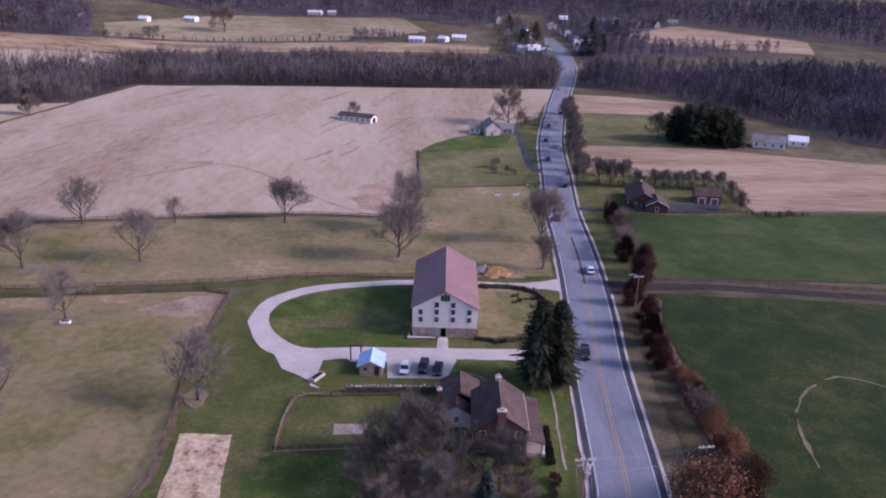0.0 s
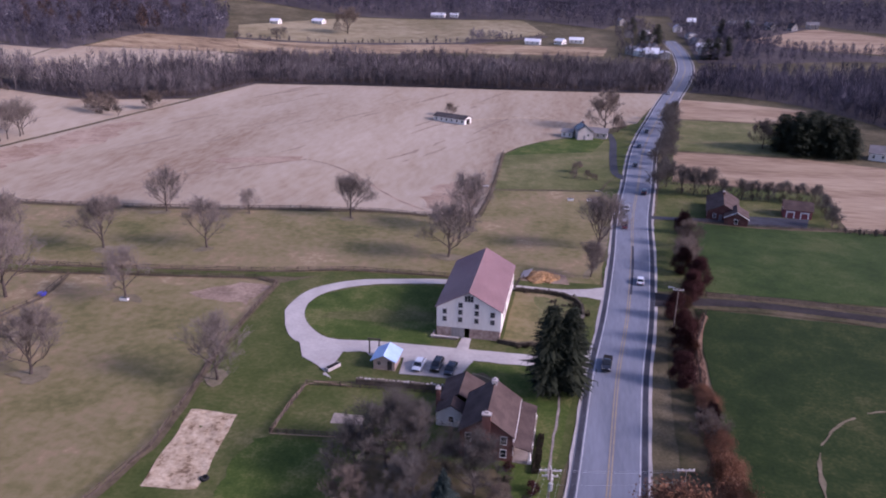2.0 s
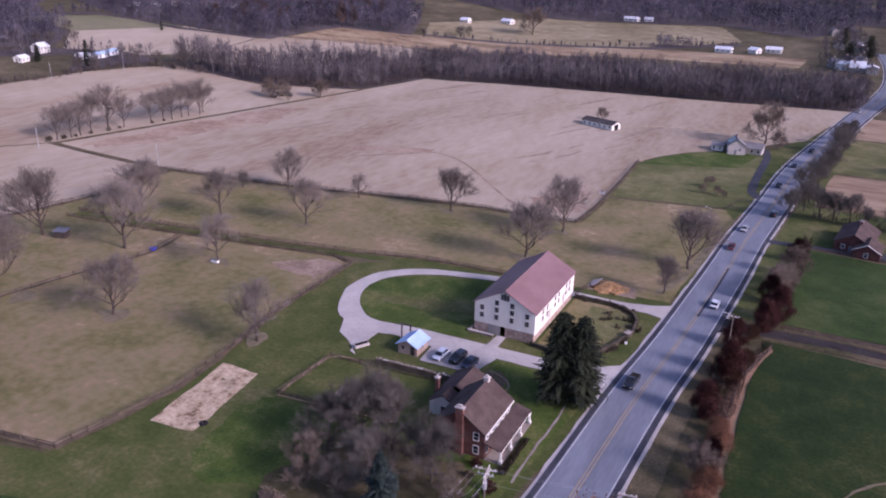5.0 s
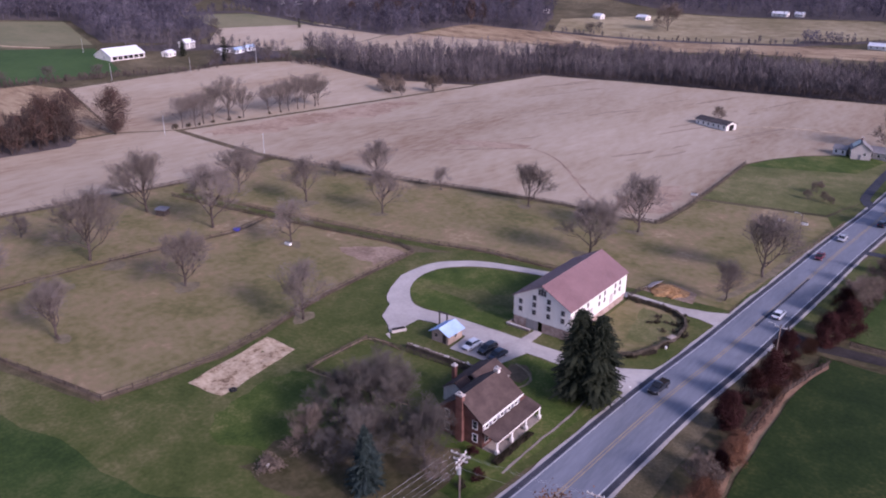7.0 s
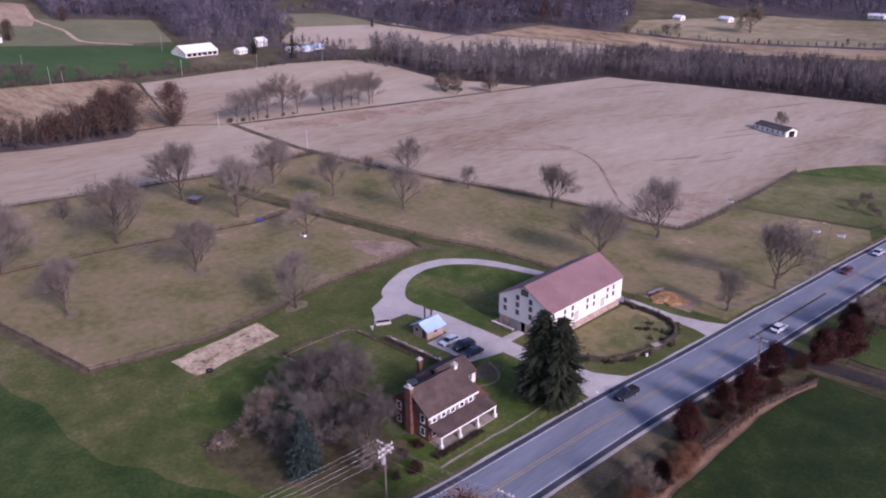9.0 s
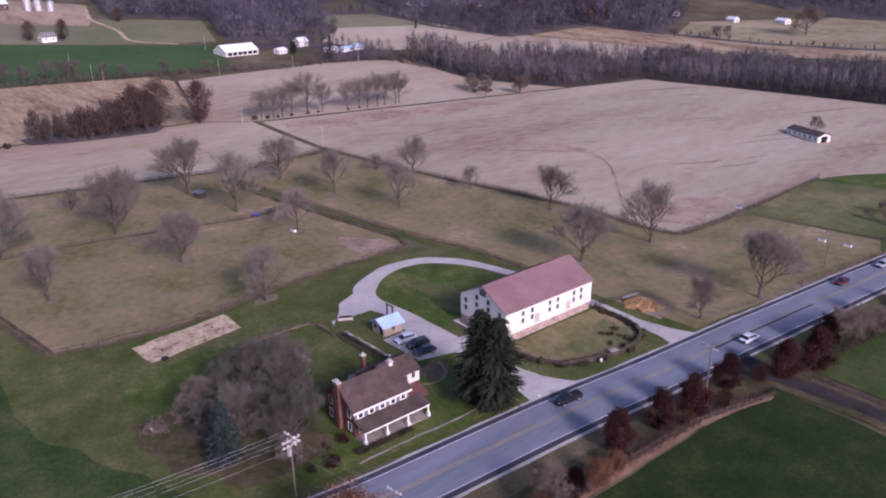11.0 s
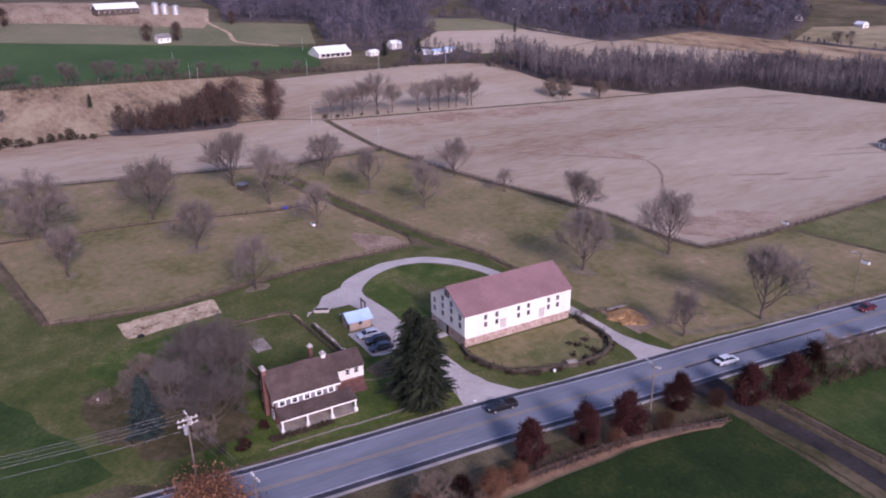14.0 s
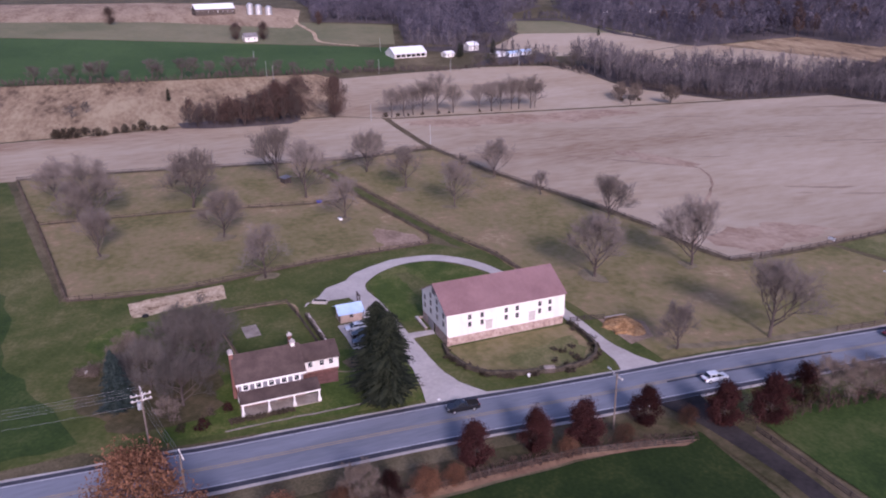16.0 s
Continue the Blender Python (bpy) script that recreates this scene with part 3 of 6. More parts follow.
# rank unmown grass along fences and field edges
for line, wd in (([(-47.5, -69.8), (-44, -48), (-46, -30), (-48.5, -13), (-49.5, 17.6)], 1.5), ([(-47.5, -69.8), (-80, -75.5), (-111.5, -81.3), (-140, -87), (-170.5, -92.8)], 1.3), ([(-170.5, -92.8), (-167, -61), (-156.8, -8), (-151, 23), (-155.5, 58.5)], 2.0), ([(-155.5, 58.5), (-110.5, 64.4), (-84, 70.4), (-65.8, 76.2), (-41.3, 81.5), (-24, 81.2), (-10.6, 83.2)], 2.4), ([(-10.6, 83.2), (-10, 103), (-10.8, 137), (-12.4, 172)], 1.6), ([(-142, 7), (-102, 12.4), (-56, 19.8), (-49.5, 17.6)], 1.0), ([(-143, 12), (-102, 17), (-56, 24.3), (-34, 30), (-8, 31.3)], 1.2), ([(-111.5, -81.3), (-107.9, -44.8), (-103.9, -25), (-99, -2), (-101.5, 11.8)], 1.0), ([(-155, 59), (-214, 59)], 2.0), ([(-214, 59), (-196, 180), (-187, 238)], 1.6), ([(52, 33.6), (72, 33.8), (108, 30.4), (170, 23.8), (300, 14)], 2.4), ([(54, 96.5), (75, 94.5), (101, 97), (135, 100.5), (170, 104), (260, 118)], 2.2)):
    ribbon("rank_grass", line, wd, 0.2, M["rough_grass"], "rank brown grass along a fence", "verge", wobble=0.5)
for line in ([(-26.9, -40.3), (-26.3, -24.6), (-18, -23.6)], [(-26.9, -40.3), (-20, -39.6), (-12, -38.6), (-4, -37.6)]):
    ribbon("dry_grass_edge", line, 0.55, 0.14, M["straw"], "dry straw-coloured grass along the garden fence", "verge", 1.5, 0.15)
patch("worn_grass", [(-33, 2), (-27, 1.5), (-18, 4), (-9, 6), (-8.5, 11), (-16, 10), (-25, 7.5), (-32, 6)], 0.1, M["grass_mixed"], "thin worn grass across the oval lawn", "lawn", 3, 2.2, 1.0)
ribbon("far_track", [(-560, 88), (-518, 80), (-470, 82), (-428, 78), (-405, 100)], 3.0, 0.3, M["sand"], "pale farm track across the far meadow", "track", 4.0, 0.8)
patch("yard_green", [(-29, -41), (-15, -42), (-9, -49), (-12, -60), (-20, -66), (-28, -61), (-30, -50)], 0.11, M["grass_green"], "deep green grass beside the house yard", "lawn", 4, 2.5, 2.0)
patch("planting_bed", [(2.2, -14.6), (5, -13.4), (7.6, -15.6), (7.6, -19.4), (4.4, -20.2), (3, -17.5)], 0.115, M["rough_grass"], "dark bare planting bed inside the curved path", "bed", 2, 0.3, 1.0)
ribbon("stone_edging", [(19.3, -43), (19.3, -38), (19.6, -30), (19.9, -22), (19.4, -15.5)], 0.4, 0.13, M["dull_slab"], "pale line of old edging stones in the grass", "edging", 1.0, 0.2)
patch("row_soil", [(-206, 62), (-199, 66), (-186, 84), (-183, 110), (-176, 150), (-180, 175), (-192, 176), (-197, 140), (-203, 100)], 0.15, M["red_soil"], "reddish bare soil beside the tree row", "soil", 6, 6.0, 4.0)
sk = random.Random(21)
for i in range(26):
    x, y, ln = sk.uniform(-170, -25), sk.uniform(110, 285), sk.uniform(14, 46)
    ribbon("stubble_streak", [(x, y), (x + 0.18 * ln + sk.uniform(-2, 2), y + 0.46 * ln), (x + 0.36 * ln, y + 0.93 * ln)], [0.4, sk.uniform(1.2, 3.2), 0.4], 0.14, M["field_dark"], "darker streak of stubble along the tractor lines", "stubble streak", 2.0, 0.9)
# worn reddish soil where the field drains
for ring in ([(-30, 90), (-20, 88), (-13, 96), (-14, 112), (-20, 128), (-28, 118), (-33, 102)], [(-118, 118), (-98, 126), (-88, 132), (-90, 138), (-104, 133), (-120, 124)]):
    patch("bare_soil", ring, 0.16, M["red_soil"], "reddish bare soil in the harvested field", "soil", 4, 5.0, 3.0)
ribbon("lane_verge", [(46, 29), (60, 30.2), (72, 29.8), (106, 26.5), (170, 20), (300, 10)], 8.0, 0.14, M["verge_brown"], "dark brown verge along the side lane", "verge", 3.0, 0.4)


# ---- buildings ----
def window(parent, x, y, z, w, h, face, frame_mat=None, bars=1):
    """A framed window on a wall: face is '-y', '+y', '+x' or '-x'; x, y, z is the centre on the wall's skin."""
    turn = {"-y": 0, "+x": 90, "+y": 180, "-x": -90}[face]
    m = pose(x, y, z, 0, 0, turn)
    t = 0.1
    f = Build()
    f.box(-w / 2 - t, -0.07, -h / 2 - t, -w / 2, 0.02, h / 2 + t, m).box(w / 2, -0.07, -h / 2 - t, w / 2 + t, 0.02, h / 2 + t, m)
    f.box(-w / 2, -0.07, h / 2, w / 2, 0.02, h / 2 + t, m).box(-w / 2 - 0.04, -0.1, -h / 2 - t, w / 2 + 0.04, 0.02, -h / 2, m)
    for i in range(bars):
        zz = -h / 2 + h * (i + 1) / (bars + 1)
        f.box(-w / 2, -0.045, zz - 0.025, w / 2, -0.01, zz + 0.025, m)
    ob = part("window", f, frame_mat or M["white_trim"], parent)
    p = Build().box(-w / 2, -0.025, -h / 2, w / 2, 0.01, h / 2, m)
    part("pane", p, M["glass"], ob, "dark reflecting glass")
    return ob


def gable_roof(parent, x0, x1, y0, y1, eave, ridge, mat, over=0.4, thick=0.18, seams=0.0, along="y", cap=True):
    """Two slabs of a pitched roof, the ridge running along y (or x)."""
    if along == "x":
        x0, x1, y0, y1 = y0, y1, x0, x1
    mid, half = (x0 + x1) / 2, (x1 - x0) / 2
    slope = (ridge - eave) / half
    lo = eave - slope * over
    swap = (lambda p: (p[1], p[0], p[2])) if along == "x" else (lambda p: p)
    for s in (-1, 1):
        ring = [(mid + s * (half + over), y0 - over, lo), (mid + s * (half + over), y1 + over, lo), (mid, y1 + over, ridge), (mid, y0 - over, ridge)]
        if (s < 0) != (along == "x"):
            ring = ring[::-1]
        slab = Build().slab([Vector(swap(p)) + Vector((0, 0, thick)) for p in ring], thick)
        sheet = part("roof", slab, mat, parent)
        if seams:
            rib = Build()
            for y in np.arange(y0 - over + seams / 2, y1 + over, seams):
                q = [(mid + s * (half + over), y, lo + thick), (mid, y, ridge + thick)]
                a, b2 = Vector(swap(q[0])), Vector(swap(q[1]))
                rib.strip(a + Vector((0, 0, 0.03)), b2 + Vector((0, 0, 0.03)), 0.02, 0.02, Vector(swap((0, 1, 0))))
                for e in (-0.02, 0.02):
                    off = Vector(swap((0, e, 0)))
                    rib.add((a + off, b2 + off, b2 + off + Vector((0, 0, 0.03)), a + off + Vector((0, 0, 0.03))), [(0, 1, 2, 3)])
            tagged(part("seam", rib, mat, sheet, "raised metal seams"), kind="stuff")
    if cap:
        c = Build()
        p = [(mid - 0.16, y0 - over, ridge + thick - 0.05), (mid + 0.16, y0 - over, ridge + thick - 0.05), (mid, y0 - over, ridge + thick + 0.08)]
        q = [(a, y1 + over, z) for a, _, z in p]
        c.add([swap(v) for v in p + q], [(0, 1, 2), (5, 4, 3), (0, 3, 4, 1), (1, 4, 5, 2), (2, 5, 3, 0)])
        part("ridge_cap", c, mat, parent)


def gable_wall(b, x0, x1, z0, eave, ridge, y, thick, outward):
    ring = [(x0, y, z0), (x1, y, z0), (x1, y, eave), ((x0 + x1) / 2, y, ridge), (x0, y, eave)]
    return b.slab(ring if outward < 0 else ring[::-1], thick)


# the barn
BW, BL, BE, BR = 6.75, 25.6, 6.85, 10.55
barn = thing("barn", "large white board barn with dull red metal roof", "barn")
w = gable_wall(Build(), -BW, BW, 2.3, BE, BR, 0, 0.25, -1)
part("front_wall", w, M["white_board"], barn)
part("back_wall", gable_wall(Build(), -BW, BW, 2.0, BE, BR, BL, 0.25, 1), M["white_board"], barn)
part("side_wall", Build().slab([(BW, 0.26, 1.9), (BW, BL - 0.26, 1.9), (BW, BL - 0.26, BE), (BW, 0.26, BE)], 0.25), M["white_board"], barn)
part("side_wall", Build().slab([(-BW, BL - 0.26, 1.4), (-BW, 0.26, 1.4), (-BW, 0.26, BE), (-BW, BL - 0.26, BE)], 0.25), M["white_board"], barn)
s = Build()
s.box(-BW + 0.05, 0.08, -0.3, -3.6, 0.6, 2.29).box(0.25, 0.08, -0.3, BW - 0.2, 0.6, 2.29)
s.box(-BW + 0.05, 0.6, -0.3, -BW + 0.5, BL - 0.1, 1.39).box(BW - 0.75, 0.6, -0.3, BW - 0.3, BL - 0.1, 1.89).box(-BW + 0.5, BL - 0.6, -0.3, BW - 0.75, BL - 0.1, 1.99)
part("stone_base", s, M["barn_stone"], barn, "rough reddish fieldstone base")
part("sliding_door", Build().box(-3.6, 0.05, 0.02, -2.22, 0.16, 2.28), M["grey_board"], barn, "grey weathered sliding door")
part("sliding_door", Build().box(-2.2, 0.05, 0.02, -0.82, 0.16, 2.28), M["grey_board"], barn, "grey weathered sliding door")
# Added black board gives the darkness seen through the open door.
part("dark_backing", Build().box(-3.6, 5.5, -0.1, 2.5, 5.6, 2.3), M["black"], barn, "added black board for the dark behind the open door")
gable_roof(barn, -BW, BW, 0, BL, BE, BR, M["metal_roof"], 0.35, 0.12, 0.6)
for x, rows in ((-5.05, (4.15, 5.85)), (-1.75, (4.2, 5.9, 7.5)), (1.65, (4.2, 5.95, 7.5)), (5.0, (4.2, 5.9))):
    for z in rows:
        window(barn, x, -0.005, z, 0.75, 0.95, "-y", M["grey_board"])
        window(barn, x, BL + 0.005, z, 0.75, 0.95, "+y", M["grey_board"])
for x in (-0.62, 0, 0.62):
    window(barn, x, -0.005, 9.05 if x else 9.15, 0.46, 1.15 if x else 1.4, "-y", M["grey_board"])
arch = Build().tube([(-0.95 * math.cos(a), -0.08, 9.75 + 0.42 * math.sin(a)) for a in np.linspace(0, math.pi, 9)], [0.07] * 9, 4)
part("arched_trim", arch, M["grey_board"], barn)
for y in (4.7, 7.3, 12.5, 14.9, 19.9, 22.2):
    for z in (4.0, 5.55):
        window(barn, BW + 0.005, y, z, 0.55, 0.85, "+x", M["grey_board"])
        window(barn, -BW - 0.005, y, z, 0.62, 0.95, "-x", M["grey_board"])
for y in (8.8, 18.2):
    d = part("loft_door", Build().box(BW - 0.01, y - 0.7, 2.25, BW + 0.07, y + 0.7, 4.1), M["concrete"], barn, "pale grey board loft door")
    part("door_frame", Build().box(BW - 0.01, y - 0.8, 4.1, BW + 0.09, y + 0.8, 4.2), M["grey_board"], d)
patch("barn_apron", [(-1.3, -0.1), (0.7, -0.1), (0.9, -5.2), (-1.6, -5.2)], 0.2, M["concrete"], "concrete ramp to the barn door", "ramp", 2, 0.1)
low = thing("stone_wall", "low stone wall with pale coping beside the barn", "wall")
part("wall", Build().box(-7.6, -1.3, -0.2, -1.9, -0.9, 0.5).box(-7.6, -0.9, -0.2, -7.2, 1.5, 0.5), M["stone"], low)
part("coping", Build().box(-7.7, -1.4, 0.5, -1.8, -0.8, 0.6), M["concrete"], low)

# the brick house with its porch and wing
HX0, HX1, HY0, HY1, HE, HR = 4.9, 13.3, -39.8, -28.9, 4.9, 7.9
house = thing("house", "two-storey red brick farmhouse with a brown shingle roof and white porch", "house")
part("end_wall", gable_wall(Build(), HX0, HX1, -0.2, HE, HR, HY0, 0.3, -1), M["brick"], house)
part("end_wall", gable_wall(Build(), HX0, HX1, -0.2, HE, HR, HY1, 0.3, 1), M["brick"], house)
part("front_wall", Build().slab([(HX1, HY0 + 0.31, -0.2), (HX1, HY1 - 0.31, -0.2), (HX1, HY1 - 0.31, HE), (HX1, HY0 + 0.31, HE)], 0.3), M["brick"], house)
part("back_wall", Build().slab([(HX0, HY1 - 0.31, -0.2), (HX0, HY0 + 0.31, -0.2), (HX0, HY0 + 0.31, HE), (HX0, HY1 - 0.31, HE)], 0.3), M["brick"], house)
gable_roof(house, HX0, HX1, HY0, HY1, HE, HR, M["shingle"], 0.35, 0.15)
part("fascia", Build().box(HX1 + 0.3, HY0 - 0.4, HE - 0.42, HX1 + 0.4, HY1 + 0.4, HE - 0.12), M["white_trim"], house, "white painted fascia")
for s in (-1, 1):
    mid = (HX0 + HX1) / 2
    for y in (HY0 - 0.38, HY1 + 0.38):
        part("rake_board", Build().tube([(mid + s * (HX1 - mid + 0.35), y, HE - 0.15), (mid, y, HR + 0.07)], [0.12, 0.12], 4), M["shingle"], house, "dark brown rake board")
for i in range(5):
    y = HY0 + 1.2 + i * 2.12
    window(house, HX1 + 0.005, y, 4.0, 0.8, 1.2, "+x")
    for e in (-0.59, 0.59):
        part("surround", Build().box(HX1 + 0.004, y + e - 0.09, 3.22, HX1 + 0.03, y + e + 0.09, 4.75), M["white_trim"], house, "white painted window surround")
    for e in (-0.89, 0.89):
        part("shutter", Build().box(HX1 + 0.005, y + e - 0.2, 3.3, HX1 + 0.06, y + e + 0.2, 4.65), M["shutter"], house, "grey louvred shutter")
    if i != 2:
        window(house, HX1 + 0.005, y, 1.45, 0.85, 1.3, "+x")
door = part("front_door", Build().box(HX1 + 0.005, -34.85, 0.25, HX1 + 0.08, -33.85, 2.3), M["shutter"], house, "grey panelled front door")
part("door_frame", Build().box(HX1 + 0.005, -35.0, 0.25, HX1 + 0.1, -34.87, 2.4).box(HX1 + 0.005, -33.83, 0.25, HX1 + 0.1, -33.7, 2.4), M["white_trim"], door)
for x in (6.3, 11.9):
    for z in (1.5, 3.9):
        window(house, x, HY0 - 0.005, z, 0.85, 1.35, "-y")
for y in (-38, -35):
    for z in (1.5, 3.9):
        window(house, HX0 - 0.005, y, z, 0.85, 1.3, "-x")


def chimney(parent, x, y, z0, z1, w, d, mat):
    c = part("chimney", Build().box(x - w / 2, y - d / 2, z0, x + w / 2, y + d / 2, z1), mat, parent)
    part("chimney_cap", Build().box(x - w / 2 - 0.12, y - d / 2 - 0.12, z1, x + w / 2 + 0.12, y + d / 2 + 0.12, z1 + 0.22), M["concrete"], c, "pale chimney cap")
    part("flue", Build().box(x - w / 4, y - d / 4, z1 + 0.28, x + w / 4, y + d / 4, z1 + 0.6), M["concrete"], c)


chimney(house, 9.1, HY0 - 0.32, -0.2, 8.5, 1.3, 0.62, M["brick"])
chimney(house, 9.1, HY1 - 0.8, 6.8, 8.4, 0.8, 0.7, M["white_board"])
PX1, PY0, PY1 = 16.3, -40.0, -26.7
porch = part("porch_roof", Build().slab([(PX1, PY0, 2.55), (PX1, PY1, 2.55), (HX1 + 0.06, PY1, 3.3), (HX1 + 0.06, PY0, 3.3)], 0.14), M["shingle"], house, "brown shingle porch roof")
part("porch_beam", Build().box(PX1 - 0.32, PY0 + 0.1, 2.12, PX1 - 0.08, PY1 - 0.1, 2.4), M["white_trim"], porch, "white porch beam")
part("porch_floor", Build().box(HX1 + 0.1, PY0 + 0.1, -0.2, PX1 + 0.1, PY1 - 0.1, 0.22), M["dull_slab"], house, "pale concrete porch floor")
for i in range(4):
    y = PY0 + 0.35 + i * (PY1 - PY0 - 0.7) / 3
    p = part("porch_post", Build().tube([(PX1 - 0.2, y, 0.8), (PX1 - 0.2, y, 2.12)], [0.19, 0.14], 8), M["white_trim"], house, "white tapered porch column")
    part("plinth", Build().box(PX1 - 0.48, y - 0.28, 0.2, PX1 + 0.08, y + 0.28, 0.8), M["white_board"], p)
WX0, WX1, WY0, WY1 = -0.4, 6.2, -32.2, -21.2
wing = thing("house_wing", "low white house wing with a brown shingle roof", "house")
part("end_wall", gable_wall(Build(), WX0, WX1 - 1.5, -0.2, 2.6, 4.2, WY0, 0.25, -1), M["white_board"], wing)
part("end_wall", gable_wall(Build(), WX0, WX1, -0.2, 2.6, 4.3, WY1, 0.25, 1), M["white_board"], wing)
part("side_wall", Build().slab([(WX1, HY1 + 0.05, -0.2), (WX1, WY1 - 0.26, -0.2), (WX1, WY1 - 0.26, 2.6), (WX1, HY1 + 0.05, 2.6)], 0.25), M["white_board"], wing)
part("side_wall", Build().slab([(WX0, WY1 - 0.26, -0.2), (WX0, WY0 + 0.26, -0.2), (WX0, WY0 + 0.26, 2.6), (WX0, WY1 - 0.26, 2.6)], 0.25), M["white_board"], wing)
gable_roof(wing, WX0, WX1, HY1 + 0.45, WY1, 2.6, 4.3, M["shingle"], 0.3, 0.14)
gable_roof(wing, WX0, WX1 - 1.5, WY0, HY1 - 0.36, 2.6, 4.2, M["shingle"], 0.2, 0.14)
part("skirt", Build().box(WX1 + 0.005, -27.6, -0.2, WX1 + 0.08, WY1, 0.35), M["brick"], wing, "brick base course")
for y in (-26.4, -24.3, -22.6):
    window(wing, WX1 + 0.005, y, 1.8, 0.8, 0.95, "+x")
window(wing, 2.2, WY0 - 0.005, 1.5, 0.8, 1.1, "-y")
for x in (1.2, 4.2):
    window(wing, x, WY1 + 0.005, 1.5, 0.8, 1.1, "+y")
chimney(wing, -0.75, -28.6, -0.2, 5.0, 0.68, 0.68, M["brick"])
patch("patio", [(6.4, -28.2), (10.5, -28.2), (11, -22.5), (6.4, -21.5)], 0.14, M["brick"], "brick paved patio beside the wing", "patio", 2, 0.1)

# blue-roofed shed with its sign frame
shed = thing("shed", "small tan board shed with a light blue metal roof", "shed")
SX0, SX1, SY0, SY1 = -15.9, -11.7, -16.2, -11.6
part("end_wall", gable_wall(Build(), SX0, SX1, 0.1, 2.2, 3.25, SY0, 0.12, -1), M["tan_board"], shed)
part("end_wall", gable_wall(Build(), SX0, SX1, 0.1, 2.2, 3.25, SY1, 0.12, 1), M["tan_board"], shed)
part("side_wall", Build().slab([(SX1, SY0 + 0.13, 0.1), (SX1, SY1 - 0.13, 0.1), (SX1, SY1 - 0.13, 2.2), (SX1, SY0 + 0.13, 2.2)], 0.12), M["tan_board"], shed)
part("side_wall", Build().slab([(SX0, SY1 - 0.13, 0.1), (SX0, SY0 + 0.13, 0.1), (SX0, SY0 + 0.13, 2.2), (SX0, SY1 - 0.13, 2.2)], 0.12), M["tan_board"], shed)
gable_roof(shed, SX0, SX1, SY0, SY1, 2.2, 3.25, M["blue_roof"], 0.5, 0.08, 0.6)
part("base", Build().box(SX0 - 0.1, SY0 - 0.1, -0.1, SX1 + 0.1, SY1 + 0.1, 0.1), M["stone"], shed)
part("door", Build().box(-13.1, SY0 - 0.06, 0.1, -12.2, SY0 + 0.01, 2.0), M["dark_wood"], shed, "dark timber door")
window(shed, -14.8, SY0 - 0.005, 1.4, 0.7, 0.7, "-y", M["tan_board"])
window(shed, SX1 + 0.005, -13.9, 1.4, 0.8, 0.7, "+x", M["tan_board"])
gate = thing("timber_frame", "tall dark timber frame beside the shed", "frame")
for x in (-18.2, -16.2):
    part("post", Build().box(x - 0.12, -10.9, 0, x + 0.12, -10.66, 3.4), M["dark_wood"], gate)
part("crossbar", Build().box(-18.6, -10.9, 3.4, -15.8, -10.66, 3.62), M["dark_wood"], gate)

# stone retaining wall by the garden
wall = thing("garden_wall", "dark stone garden wall with a pale frosted coping", "wall")
d = (Vector((-1.0, -20.9)) - Vector((-17.6, -21.9)))
ang = math.degrees(math.atan2(d.y, d.x))
mw = pose(-17.6, -21.9, 0, 0, 0, ang)
part("wall", Build().box(0, -0.5, -0.2, d.length, 0.35, 1.05, mw), M["dark_stone"], wall, "stone face with its shade put into the colour")
rng = random.Random(4)
x = 0.0
while x < d.length - 0.3:
    wid = rng.uniform(0.5, 0.95)
    z = rng.uniform(1.12, 1.22)
    back = rng.uniform(-0.3, 0.05)
    part("coping_stone", Build().box(x + 0.04, back, 1.05, min(x + wid * rng.uniform(0.6, 1.0), d.length) - 0.04, back + rng.uniform(0.2, 0.5), z, mw), M["dull_slab"] if rng.random() < 0.45 else M["concrete"], wall)
    x += wid


def shell(name, label, category, x, y, w, l, eave, ridge, turn, wall_mat, roof_mat, rows=1, cols=3, group="", door=True, chim=False, end_cols=1):
    """A simple far building: four walls, pitched roof along its length, windows with frames, a door."""
    z = land(x, y)
    ob = thing(name, label, category, pose(x, y, z, 0, 0, turn), group)
    a, c = w / 2, l / 2
    part("end_wall", gable_wall(Build(), -a, a, -0.5, eave, ridge, -c, 0.2, -1), wall_mat, ob)
    part("end_wall", gable_wall(Build(), -a, a, -0.5, eave, ridge, c, 0.2, 1), wall_mat, ob)
    for sx in (-1, 1):
        ring = [(sx * a, -c + 0.21, -0.5), (sx * a, c - 0.21, -0.5), (sx * a, c - 0.21, eave), (sx * a, -c + 0.21, eave)]
        part("side_wall", Build().slab(ring if sx > 0 else ring[::-1], 0.2), wall_mat, ob)
    gable_roof(ob, -a, a, -c, c, eave, ridge, roof_mat, 0.4, 0.15)
    for r in range(rows):
        zz = eave * (r + 0.55) / rows
        for k in range(cols):
            yy = -c + l * (k + 0.5) / cols
            for face, sx in (("+x", 1), ("-x", -1)):
                window(ob, sx * (a + 0.005), yy, zz, 0.9, 1.2, face)
        for k in range(end_cols):
            xx = -a + w * (k + 0.5) / end_cols + (1.2 if end_cols == 1 else 0)
            for face, sy in (("-y", -1), ("+y", 1)):
                window(ob, xx, sy * (c + 0.005), zz, 0.9, 1.2, face)
    if door:
        part("door", Build().box(-1.0, -c - 0.06, 0, 0.0, -c + 0.01, 2.05), M["shutter"], ob, "panelled door")
    if chim:
        chimney(ob, 0, c * 0.4, eave, ridge + 0.9, 0.7, 0.7, M["brick"])
    return ob


